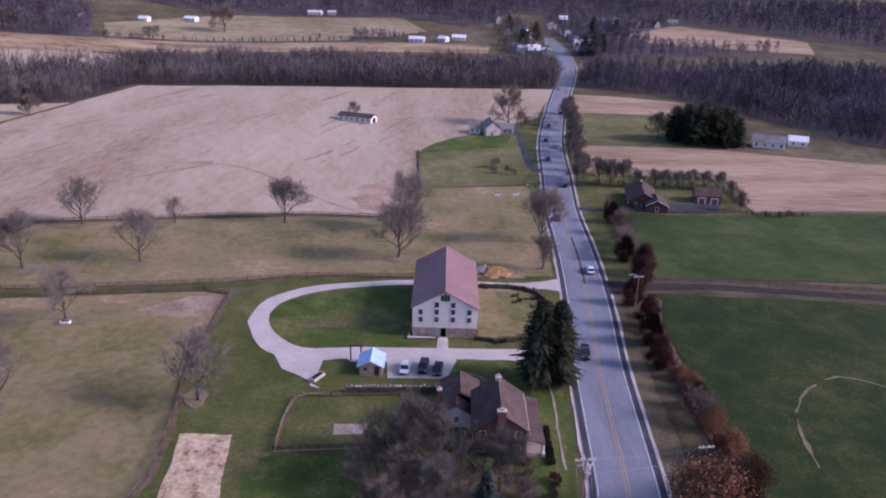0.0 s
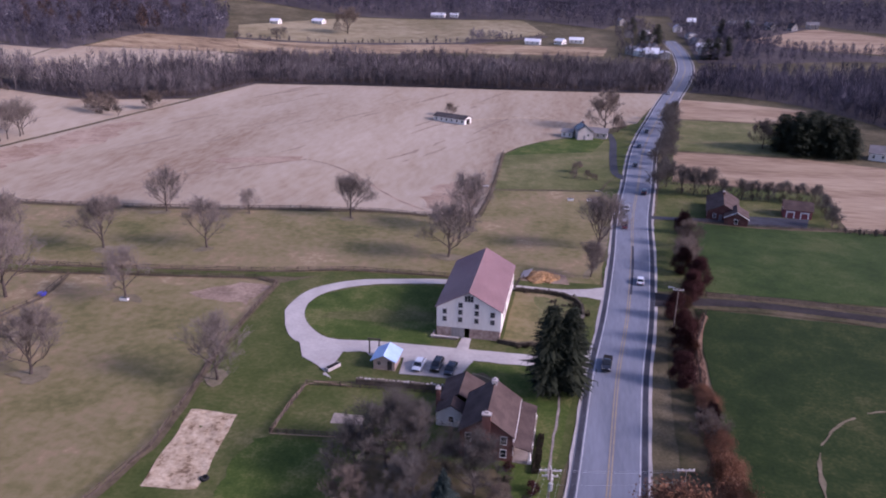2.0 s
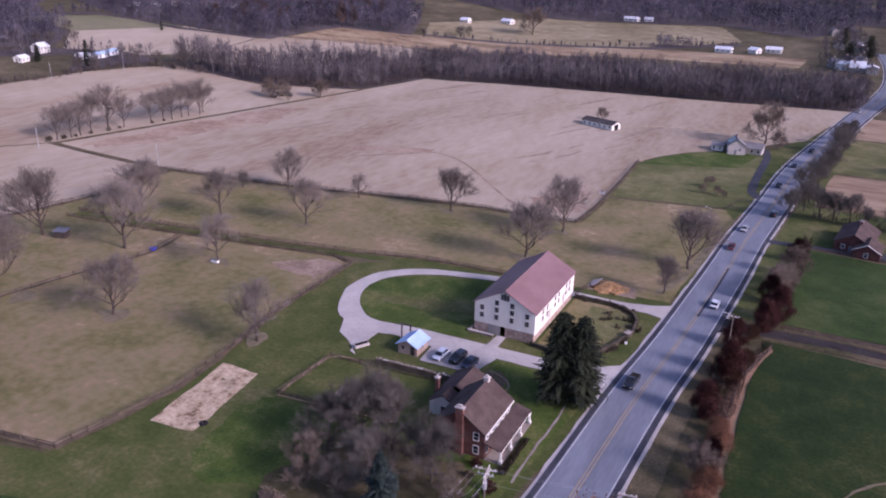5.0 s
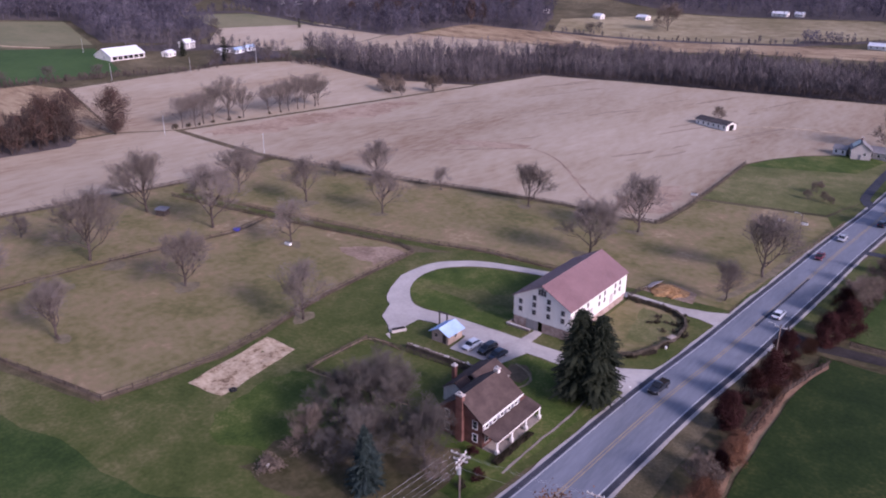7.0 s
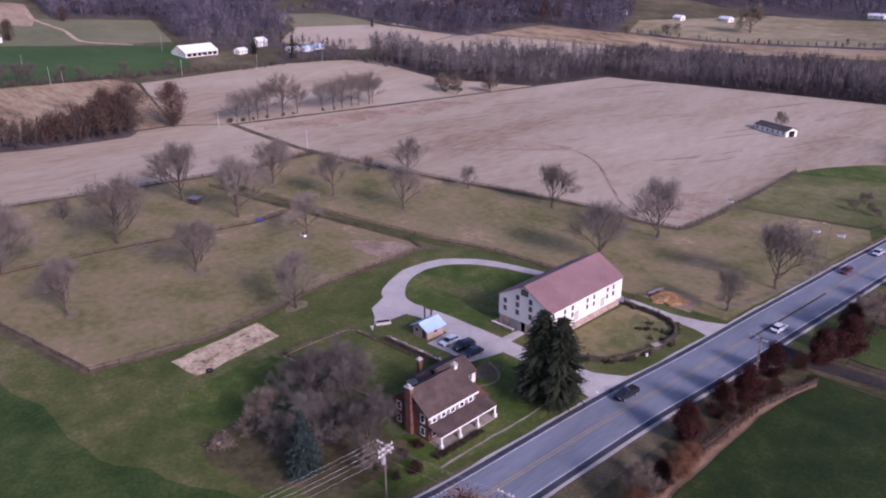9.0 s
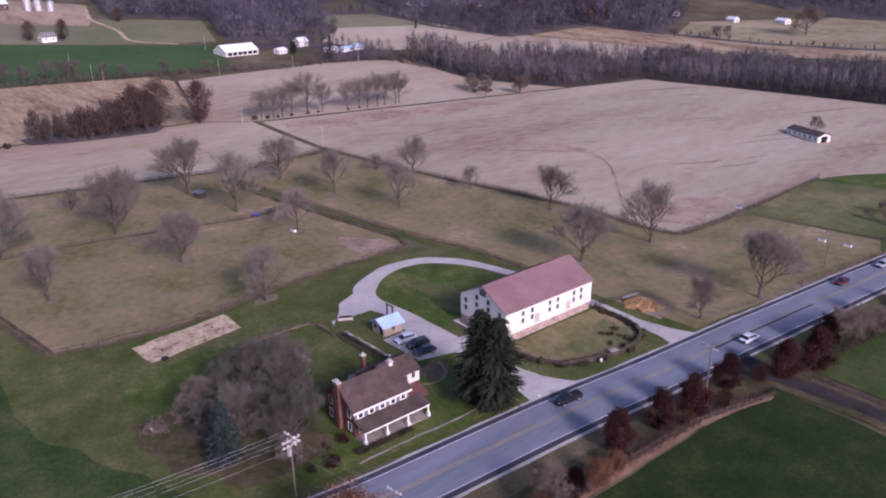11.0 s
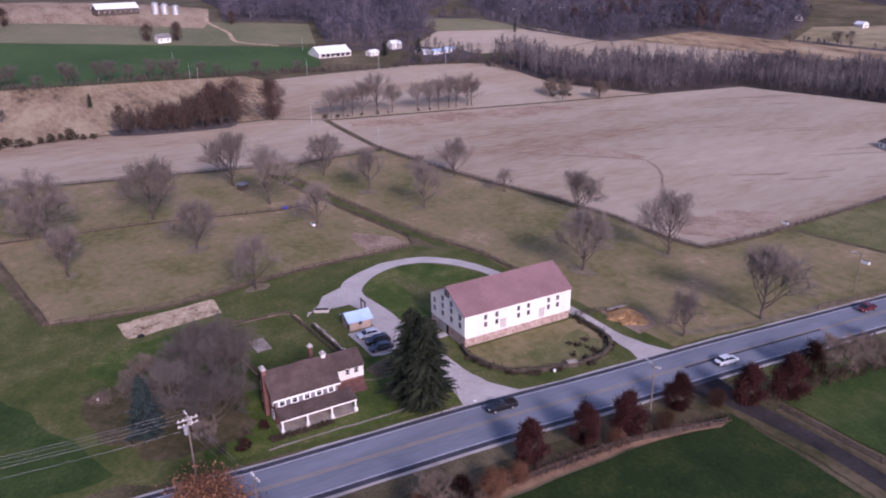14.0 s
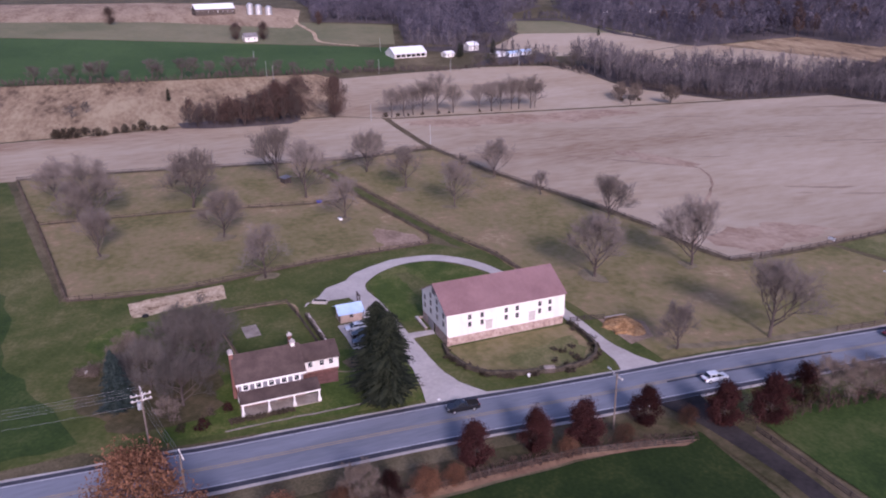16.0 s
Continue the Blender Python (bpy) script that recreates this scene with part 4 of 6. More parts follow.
# long open shed in the big field
fs = shell("field_shed", "long low white field shed with a dark roof", "shed", -44.5, 229.5, 6.4, 18, 2.6, 3.9, 68, M["white_board"], M["dark_roof"], 1, 6, door=False)
# Black panel on the closed end wall paints a dark doorway.
part("doorway_shade", Build().box(-1.5, -9.08, 0, 1.5, -8.98, 2.5), M["black"], fs, "black panel for the dark inside the shed doorway")
# grey farmhouse up the road
fh = shell("farmhouse", "pale grey farmhouse with a grey roof and a lower wing", "house", 20, 210, 7, 9, 4.0, 6.6, 14, M["concrete"], M["grey_roof"], 1, 3, chim=True)
part("solar_roof", Build().slab([(-3.2, -3.6, 4.62), (-3.2, 3.2, 4.62), (-0.6, 3.2, 6.58), (-0.6, -3.6, 6.58)][::-1], 0.05), M["glass"], fh, "dark roof panels")
shell("farmhouse_wing", "low grey-roofed wing of the far farmhouse", "house", 27, 213, 6, 8, 2.7, 4.4, 84, M["concrete"], M["grey_roof"], 1, 3, door=False)
shell("garage", "small pale outbuilding with a grey roof", "garage", 13, 211.5, 4, 5, 2.4, 3.6, 80, M["white_board"], M["grey_roof"], 1, 2)
# brick bungalow and its garage across the road
bh = shell("bungalow", "dark red brick bungalow with a dark shingle roof", "house", 66.5, 108, 9.5, 17, 2.9, 5.4, -8, M["brick_dark"], M["shingle"], 1, 4, chim=True, end_cols=2)
part("front_wing", gable_wall(Build(), 0.6, 7.4, -0.3, 2.7, 4.5, -12.6, 0.25, -1), M["brick_dark"], bh)
for x in (0.6, 7.15):
    part("wing_wall", Build().box(x, -12.34, -0.3, x + 0.25, -8.52 if x < 4 else -6, 2.7), M["brick_dark"], bh)
gable_roof(bh, 0.6, 7.4, -12.6, -4.5, 2.7, 4.5, M["shingle"], 0.35, 0.14)
for e in (-1, 1):
    part("rake_board", Build().tube([(4 + e * 3.75, -12.98, 2.6), (4, -12.98, 4.6)], [0.1, 0.1], 4), M["white_trim"], bh, "white painted rake board")
window(bh, 4, -12.605, 1.6, 1.0, 1.3, "-y")
bg = shell("red_garage", "red painted garage with white trim and a dark roof", "garage", 90, 111, 7, 8.5, 2.9, 4.8, 82, M["red_board"], M["shingle"], 1, 2, door=False)
for yy in (-2.1, 2.1):
    part("garage_door", Build().box(-3.58, yy - 1.3, 0, -3.5, yy + 1.3, 2.3), M["white_trim"], bg, "white framed garage door")
    part("door_panel", Build().box(-3.62, yy - 0.9, 0.1, -3.58, yy + 0.9, 1.9), M["red_board"], bg)
# white buildings behind the evergreens
shell("white_house", "white house with a pale grey roof among trees", "house", 146, 199, 8, 14, 3.2, 5.6, 70, M["white_board"], M["grey_roof"], 1, 4)
shell("white_garage", "white outbuilding with a pale roof", "garage", 161, 203, 6, 8, 2.8, 4.6, 70, M["white_board"], M["white_metal"], 1, 2)
# white farm to the west with outbuildings
wb = shell("white_barn", "long white metal barn with a white roof", "barn", -362, 120, 15, 23, 2.3, 6.0, 6, M["white_board"], M["white_metal"], 1, 1, door=False)
for k in range(6):
    # Black panel on the side wall paints the dark of each bay.
    part("bay_shade", Build().box(7.5, -10.3 + k * 3.6, 0, 7.56, -7.4 + k * 3.6, 1.9), M["black"], wb, "black panel for the dark inside a barn bay")
shell("white_shed", "small white farm shed", "shed", -352, 146, 5, 7, 2.2, 3.5, 20, M["white_board"], M["white_metal"], 1, 2)
shell("farm_house", "white two-storey farmhouse by the barns", "house", -368, 170, 6.5, 8, 3.6, 5.6, 15, M["white_board"], M["white_metal"], 2, 3)
for i, (x, y) in enumerate(((-342, 178), (-340, 188), (-343, 199))):
    shell("machine_shed", "low blue-grey machinery shed", "shed", x, y, 5, 8, 2.4, 3.4, 10, M["white_metal"], M["blue_roof"] if i else M["white_metal"], 1, 2, "machinery sheds")
shell("far_barn", "far long white barn with a pale roof", "barn", -592, 22, 14, 34, 5.0, 9.0, 8, M["dark_wood"], M["white_metal"], 1, 8, door=False)
for i, (x, y) in enumerate(((-581, 52), (-578, 59), (-574, 67))):
    z = land(x, y)
    silo = thing("silo", "round metal farm silo with a domed top", "silo", pose(x, y, z), "farm silos")
    part("drum", Build().tube([(0, 0, -1), (0, 0, 8.5 - i)], [2.8, 2.8], 20), M["metal"], silo)
    part("dome", Build().tube([(0, 0, 8.5 - i), (0, 0, 9.5 - i), (0, 0, 10.1 - i)], [2.85, 2.0, 0.3], 20), M["metal"], silo)
shell("white_cottage", "white cottage in the far meadow", "house", -446, 31, 7, 9, 3.2, 5.6, 10, M["white_board"], M["grey_roof"], 1, 2)
for x, y, w_, l_, t_ in ((-262, 533, 8, 14, 80), (-230, 558, 9, 18, 75), (-134, 645, 10, 22, 85), (-118, 648, 7, 12, 85), (-27, 506, 7, 20, 80), (-5, 512, 9, 12, 60), (8, 520, 8, 18, 85), (-310, 520, 8, 10, 30)):
    shell("hill_farm", "white farm building on the far hill", "house", x, y, w_ * 0.75, l_ * 0.62, 2.6, 4.4, t_, M["white_board"], M["white_metal"], 1, 3, "far farm buildings")
vr = random.Random(11)
for x, y in ((52, 476), (58, 470), (66, 466), (75, 463), (60, 486), (68, 492), (52, 560), (66, 566), (67, 545), (106, 502), (106, 480), (105, 530), (118, 520), (104, 560), (130, 600), (150, 640), (164, 636), (180, 628), (200, 626), (220, 640), (46, 630), (96, 600), (112, 640)):
    shell("village_house", "white village house with a grey roof", "house", x, y, vr.uniform(5.5, 7.5), vr.uniform(7, 10.5), vr.uniform(3.2, 4.6), vr.uniform(5.4, 7), vr.uniform(0, 90), M["white_board"] if vr.random() < 0.45 else M["grey_board"], vr.choice([M["grey_roof"], M["dark_roof"], M["white_metal"]]), 2, 2, "village houses", chim=True)


# ---- trees ----
def bare_tree(name, label, seed, h, spread, twig_mat, fork=0.2, limbs=9, twigs=5, lean=0.0, thick=1.0):
    """A leafless tree: tapered trunk with rising limbs, branches and a haze of fine twigs."""
    r = random.Random(seed)
    wood, fine = Build(), Build()
    r0 = 0.019 * h * thick
    lead = [Vector((0, 0, -0.3)), Vector((0, 0, 0.15))]
    for k in range(1, 6):
        lead.append(Vector((r.gauss(0, 0.012) * h + lean * h * 0.03 * k, r.gauss(0, 0.012) * h, h * 0.55 * k / 5)))
    wood.tube(lead, [r0 * 1.7, r0 * 1.15, r0, r0 * 0.8, r0 * 0.6, r0 * 0.45, r0 * 0.3], 8)

    def grow(p, d, length, rad, level):
        steps = 3 if level < 3 else 2
        pts, q, dd = [p], p, d
        for i in range(steps):
            dd = (dd + Vector((r.gauss(0, 0.15), r.gauss(0, 0.15), r.gauss(0.07, 0.1)))).normalized()
            q = q + dd * (length / steps)
            pts.append(q)
        if level < 2:
            wood.tube(pts, [rad * (1 - 0.6 * i / steps) for i in range(steps + 1)], 5 if level < 1 else 4, False)
        elif level == 2:
            wood.tube(pts, [rad * (1 - 0.5 * i / steps) for i in range(steps + 1)], 3, False)
        else:
            side = dd.cross(Vector((r.gauss(0, 1), r.gauss(0, 1), r.gauss(0, 1)))).normalized()
            for a, c in zip(pts[:-1], pts[1:]):
                fine.strip(a, c, rad, rad * 0.6, side)
            for k in range(twigs):
                a = pts[0].lerp(pts[-1], r.uniform(0.15, 1.0))
                e = (dd * 0.9 + Vector((r.gauss(0, 0.55), r.gauss(0, 0.55), r.gauss(0.2, 0.45)))).normalized()
                fine.strip(a, a + e * r.uniform(0.045, 0.11) * h, 0.021, 0.009, e.cross(Vector((r.gauss(0, 1), r.gauss(0, 1), r.gauss(0, 1)))).normalized())
            return
        kids = (4, 5, 5)[level]
        for k in range(kids):
            t = 0.3 + 0.7 * (k + r.random() * 0.6) / kids
            t = min(t, 1.0)
            i = min(steps - 1, int(t * steps))
            a = pts[i].lerp(pts[i + 1], min(1.0, t * steps - i))
            side = dd.cross(Vector((r.gauss(0, 1), r.gauss(0, 1), r.gauss(0, 1)))).normalized()
            e = (dd * math.cos(0.7) + side * math.sin(0.7) * r.uniform(0.6, 1.2) + Vector((0, 0, 0.12))).normalized()
            e.z = max(e.z, -0.1)
            grow(a, e, length * r.uniform(0.5, 0.68), rad * 0.46, level + 1)

    for i in range(limbs):
        u = i / (limbs - 1)
        z = h * (fork + (0.58 - fork) * u)
        a = 2.4 * i + r.uniform(-0.4, 0.4)
        tilt = spread * r.uniform(0.75, 1.1) * (1 - 0.55 * u)
        d = Vector((math.cos(a) * math.sin(tilt), math.sin(a) * math.sin(tilt), math.cos(tilt)))
        k = min(4, int(z / (h * 0.12)))
        base = lead[k + 1].lerp(lead[k + 2], min(1.0, z / (h * 0.12) - k)) if k else Vector((0, 0, z))
        grow(base, d, h * r.uniform(0.4, 0.5) * (1 - 0.32 * u), r0 * (0.55 - 0.25 * u), 0)
    ob = thing(name, label, "tree")
    part("trunk", wood, M["bark"], ob)
    part("crown", fine, twig_mat, ob, "haze of fine leafless twigs")
    return ob


def spruce(name, label, seed, h, rad, mat, power=0.75, droop=0.35, whorls=40, arms=10):
    """A conifer: straight trunk, whorls of drooping boughs with hanging sprays."""
    r = random.Random(seed)
    wood, green = Build(), Build()
    wood.tube([(0, 0, -0.3), (0, 0, h * 0.5), (0, 0, h * 0.97)], [h * 0.022, h * 0.013, 0.03], 8)
    for i in range(whorls):
        t = (i + r.random() * 0.6) / whorls
        z = h * (0.05 + 0.93 * t)
        reach = rad * (1 - t) ** power * (0.45 + 0.55 * min(1, t * 7)) + 0.15
        for k in range(arms):
            a = 2 * math.pi * (k + r.random()) / arms
            ln = reach * r.uniform(0.42, 1.2) * (1 + 0.4 * noise.noise((math.cos(a) * 1.5, math.sin(a) * 1.5, z * 0.35 + seed)))
            out = Vector((math.cos(a), math.sin(a), 0))
            across = Vector((-out.y, out.x, 0))
            p0, p1 = Vector((0, 0, z)), Vector((0, 0, z)) + out * ln * 0.55 + Vector((0, 0, -droop * ln * 0.25))
            p2 = Vector((0, 0, z)) + out * ln + Vector((0, 0, -droop * ln * 0.45 + r.uniform(0, 0.2)))
            wd = 0.09 * ln + 0.08
            green.add((p0, p1 - across * wd, p2, p1 + across * wd), [(0, 1, 2, 3)])
            for j in range(10):
                s = r.uniform(0.25, 1.0)
                q = p0.lerp(p2, s)
                tip = q + across * r.uniform(-1, 1) * (0.25 * ln + 0.2) + out * r.uniform(-0.1, 0.3) + Vector((0, 0, -r.uniform(0.15, 0.7)))
                sd = Vector((r.gauss(0, 1), r.gauss(0, 1), r.gauss(0, 0.5))).normalized()
                green.strip(q, tip, 0.07, 0.02, sd)
    for j in range(14):
        a = r.uniform(0, 6.28)
        q = Vector((0, 0, h * r.uniform(0.93, 0.98)))
        green.strip(q, q + Vector((math.cos(a) * 0.3, math.sin(a) * 0.3, 0.35)), 0.09, 0.02, Vector((-math.sin(a), math.cos(a), 0)))
    ob = thing(name, label, "tree")
    part("trunk", wood, M["bark"], ob)
    part("crown", green, mat, ob, "drooping boughs of needles")
    return ob


def leafy(name, label, seed, h, rad, mat, n, size, base=0.12, egg=0.75, category="tree", hollow=0.5, clumps=26):
    """A tree or shrub that holds its leaves: trunk, limbs and many small leaf clumps in an uneven crown."""
    r = random.Random(seed)
    wood, leaf = Build(), Build()
    wood.tube([(0, 0, -0.3), (0, 0, h * 0.4), (0, 0, h * 0.85)], [h * 0.022, h * 0.015, 0.03], 6)
    centres = []
    for i in range(clumps):
        u, a = r.uniform(0, 1), r.uniform(0, 6.283)
        z = base + (1 - base) * u
        prof = math.sin(math.pi * min(1, max(0.02, u)) ** egg) ** 0.7
        q = Vector((math.cos(a) * rad * prof, math.sin(a) * rad * prof, z * h)) * 1.0
        k = r.uniform(hollow, 0.95)
        centres.append(Vector((q.x * k, q.y * k, min(q.z, h * 0.95))))
        wood.tube([(0, 0, max(0.1, q.z - 0.35 * rad - 0.2)), tuple(centres[-1])], [0.012 * h * 0.6, 0.015], 3, False)
    for i in range(n):
        c = r.choice(centres)
        g = rad * 0.16
        p = c + Vector((r.gauss(0, g), r.gauss(0, g), r.gauss(0, g * 1.1)))
        p.z = max(p.z, base * h * 0.7)
        a = Vector((r.gauss(0, 1), r.gauss(0, 1), r.gauss(0, 1))).normalized()
        s = a.orthogonal().normalized()
        k = size * r.uniform(0.6, 1.3)
        leaf.add((p - a * k, p + s * k * 0.55, p + a * k, p - s * k * 0.55), [(0, 1, 2, 3)])
    ob = thing(name, label, category)
    part("trunk", wood, M["bark"], ob)
    part("crown", leaf, mat, ob, "clumps of dry leaves")
    return ob


def put(ob, x, y, scale=1.0, turn=0.0, stretch=1.0):
    return pose(x, y, land(x, y) - 0.05, 0, 0, turn) @ Matrix.Diagonal((scale, scale, scale * stretch, 1))


def plant(proto, spots, label="", group=""):
    """Copies of a prototype at (x, y, scale); the prototype itself takes the first spot."""
    rr = random.Random(len(spots) * 7 + 1)
    made = []
    for i, (x, y, s) in enumerate(spots):
        m = put(None, x, y, s, rr.uniform(0, 360))
        ob = proto if i == 0 else copy_thing(proto, m)
        made.append(ob)
        tagged(ob, label, group=group)
    x, y, s = spots[0]
    proto.matrix_basis = put(None, x, y, s, 40)
    return made


BROAD = bare_tree("bare_tree", "wide-spreading leafless tree with a short trunk in the meadow", 3, 13.9, 1.15, M["twig"], 0.1, 12, 6, thick=1.0)
plant(BROAD, [(-104, 62.5, 0.98), (-111, -37.5, 1.35), (-130, 24, 1.1), (-78, -32, 1.0), (-12.5, 45, 1.15)], group="meadow trees")
UPRIGHT = bare_tree("bare_tree", "upright leafless tree with rising limbs in the meadow", 8, 15.7, 0.94, M["twig"], 0.13, 12, 6, thick=1.0)
plant(UPRIGHT, [(-48, 72, 0.92), (-11.2, 72, 1.12), (27, 60, 1.08), (-75.5, -63.4, 0.85), (-134, -7, 1.22), (24.8, 39.5, 0.62)], group="meadow trees")
OPEN = bare_tree("bare_tree", "sparse leafless tree with crooked limbs in the paddock", 15, 14.5, 1.0, M["twig"], 0.15, 10, 5, thick=1.0)
plant(OPEN, [(-77.5, 36.5, 0.98), (-80.5, 3, 0.85), (-107, -3, 1.3), (-104, 30, 1.0), (-79, 67, 0.55), (-43.2, -26.4, 0.92)], group="meadow trees")
DENSE = bare_tree("bare_tree", "twiggy rounded leafless tree in the paddock", 22, 13, 1.3, M["twig"], 0.08, 13, 6)
plant(DENSE, [(-111.5, -66.5, 1.4), (-141, -41, 0.5), (-118, 56, 0.45), (-110, -70, 0.9), (-140, -78, 1.0)], group="meadow trees")
YARD = bare_tree("bare_tree", "large leafless grey tree with dense twigs beside the house", 31, 13, 1.35, M["twig_grey"], 0.1, 14, 7)
plant(YARD, [(-5.8, -45.0, 1.02), (-0.5, -44.6, 0.92), (8.6, -48.6, 0.8), (-9.5, -48.8, 0.72), (0.4, -53.4, 0.72), (-2.5, -57.5, 0.5)], group="house yard trees")
TAN = bare_tree("bare_tree", "small tan leafless tree beside the road", 44, 9, 1.3, M["twig_tan"], 0.06, 11, 5)
plant(TAN, [(44.5, -28, 0.72), (-8, -57, 0.85), (48.5, 52, 0.85), (50, 57, 0.8), (52, 70, 0.9), (12.5, -51, 0.5), (50, 62, 0.7), (98, 208, 1.5), (30, 234, 2.1), (-48, 243, 0.8), (-192, 204, 1.1), (-211, 196, 0.9), (-214, 188, 1), (-208, 185, 0.9), (-206, 192, 0.8), (-190, 519, 2.6), (36, 226, 0.9), (18.9, 147.9, 0.5), (17.9, 139.6, 0.35), (22.9, 139.7, 0.4), (25.5, 137.8, 0.3)], group="roadside trees")
ROWT = bare_tree("bare_tree", "tall leafless field-edge tree in a row", 57, 17, 0.8, M["twig"], 0.2, 10, 4, thick=0.9)
plant(ROWT, [(-217, 62, 0.8), (-216, 68, 0.85), (-217, 73, 0.8), (-216.5, 78, 0.95), (-214.5, 84.8, 1.15), (-215, 93, 0.8), (-212.6, 106, 0.8), (-211.7, 112, 0.85), (-211.4, 117, 0.85), (-211.5, 123, 0.95), (-211.3, 127, 0.85), (-210.3, 133, 0.95), (-211, 136, 0.75)], group="field tree row")
HEDGET = bare_tree("bare_tree", "slender leafless tree in a far hedgerow", 61, 10.5, 0.95, M["twig_grey"], 0.16, 9, 3, thick=1.3)
plant(HEDGET, [(-346.7, -101, 0.95), (-345.7, -90, 0.8), (-343, -82, 1.0), (-340, -72, 1.1), (-341, -66, 1.15), (-334, -54, 0.7), (-338, -40, 1.15), (-337, -37, 0.9), (-337.5, -24, 1.1), (-336, -18, 1.15), (-336, -9, 0.9), (-336, 2.5, 1.1), (-335, 10, 1.0), (-335, 15.5, 1.0), (-332, 30, 0.8), (-330, 38, 0.7), (-326, 60, 0.8), (-322, 84, 0.7), (-439, 210, 0.8), (-423, 215, 0.8), (-412, 225, 0.9), (-396, 176, 0.8), (-388, 182, 0.8), (-382, 188, 0.9), (-380, 204, 0.8), (-311, 150, 0.9), (-311, 160, 0.8), (-308, 186, 1.0), (-303, 197, 0.9), (-288, 203, 1.1), (-198, 184, 0.55), (-194.5, 206, 0.7), (-264, -79, 0.6), (-272, -73, 0.55), (-256, 439, 0.8), (-232, 460, 1.0), (-230, 472, 0.9)], group="far hedgerow trees")
ROADT = bare_tree("bare_tree", "slender grey leafless tree in a roadside row", 67, 10.5, 1.0, M["twig_grey"], 0.1, 11, 5)
plant(ROADT, [(47, 125, 0.95), (51, 135, 0.95), (49.5, 158, 0.95), (53, 176, 0.95), (57, 205, 0.95), (60, 222, 0.95), (62, 240, 0.95), (64, 262, 0.95), (55.9, 128.2, 0.95), (59.7, 127.6, 0.95), (64.5, 127.8, 0.95), (69.4, 125.8, 0.64), (75.5, 125.5, 0.68), (79.2, 125.8, 0.67), (84.3, 125.5, 0.65), (89.1, 126.4, 0.7), (94.4, 127.1, 0.64), (98.8, 124.6, 0.68), (99.1, 112.5, 0.67), (98.2, 100.7, 0.65), (59, 232, 1.1), (57.5, 196, 0.9), (55.5, 187, 0.8), (54, 168, 0.9), (52, 146, 0.8), (61, 250, 1)], group="slender roadside trees")
SP = spruce("spruce_tree", "tall dark green spruce with drooping boughs beside the drive", 5, 17.6, 5.0, M["spruce"], 0.4, 0.5, 58, 15)
plant(SP, [(21.2, -16.0, 0.98), (17.7, -16.7, 1.0)], group="dark spruces")
BS = spruce("blue_spruce_tree", "blue-green spruce in the house yard", 9, 11.5, 3.4, M["blue_spruce"], 0.7, 0.35, 44, 12)
plant(BS, [(5.8, -58.5, 1.0)])
EV = spruce("evergreen_tree", "dark evergreen in a dense stand", 12, 17, 7.0, M["spruce"], 0.38, 0.3, 30, 14)
plant(EV, [(104, 205, 1.0), (110, 202, 1.05), (116, 205, 1.08), (121, 200, 1.05), (127, 203, 1.0), (112, 212, 1.0), (120, 212, 1.05), (131, 197, 0.8), (125, 195, 0.7), (107, 209, 0.95), (114, 199, 1.0), (118, 208, 1.05), (124, 207, 1.0), (109, 198, 0.85), (130, 204, 0.95), (106, 470, 0.9), (112, 466, 1.0), (103, 462, 0.6), (73, 524, 1.0), (122, 480, 0.9), (60, 500, 0.9), (130, 575, 0.9), (150, 570, 0.9), (55, 585, 0.8)], group="evergreen stand")
FARE = spruce("evergreen_tree", "narrow dark evergreen near the far farm", 14, 15, 3.7, M["spruce"], 0.6, 0.3, 26, 11)
plant(FARE, [(-324, 166, 1.0), (-347, 152, 0.65), (-350, 155, 0.6), (-395, 290, 0.5), (-285.6, -34.8, 0.45)], group="far evergreens")
MAPLE = leafy("red_leaved_tree", "small egg-shaped tree with dark red leaves", 3, 7, 2.75, M["red_leaf"], 15000, 0.12, 0.08, 0.66, "tree", 0.3, 48)
plant(MAPLE, [(42.2, -10, 0.95), (42.8, -0.2, 0.98), (44, 7.4, 1.0), (43.4, 19, 0.92), (48.2, 30.3, 1.0), (50.5, 37.5, 1.12), (47.5, 47, 0.98), (51.5, 83, 0.9), (45.2, -24, 0.7)], group="red-leaved roadside trees")
OAK = leafy("rust_leaved_tree", "broad tree with rust-brown leaves beside the road", 6, 11, 6.2, M["rust_leaf"], 11000, 0.2, 0.12, 0.85, "tree", 0.35, 60)
plant(OAK, [(36.8, -56.2, 0.98), (44.8, -48.5, 0.68), (46, -39, 0.5), (45.6, -31, 0.4), (45.8, -19, 0.36), (45.2, -14.5, 0.28), (45.4, 3.8, 0.26), (46.2, 13, 0.3), (46.0, 25, 0.3)], group="rust-leaved trees")
OAKB = leafy("brown_oak_tree", "brown-leaved oak at the end of a hedgerow", 7, 17, 6.8, M["oak_leaf"], 10000, 0.2, 0.14, 0.9, "tree", 0.25, 70)
plant(OAKB, [(-226, 36.5, 1.1), (-230, 20, 1.15), (-231, 11, 1.05), (-452, 22, 0.7), (-447, 41, 0.75), (-548, -62, 0.8), (-505, 95, 0.6)], group="hedgerow oaks")
SHRUB = leafy("shrub", "low dull brown shrub", 9, 2.0, 1.6, M["bush"], 500, 0.2, 0.05, 0.9, "shrub")
sr = random.Random(5)
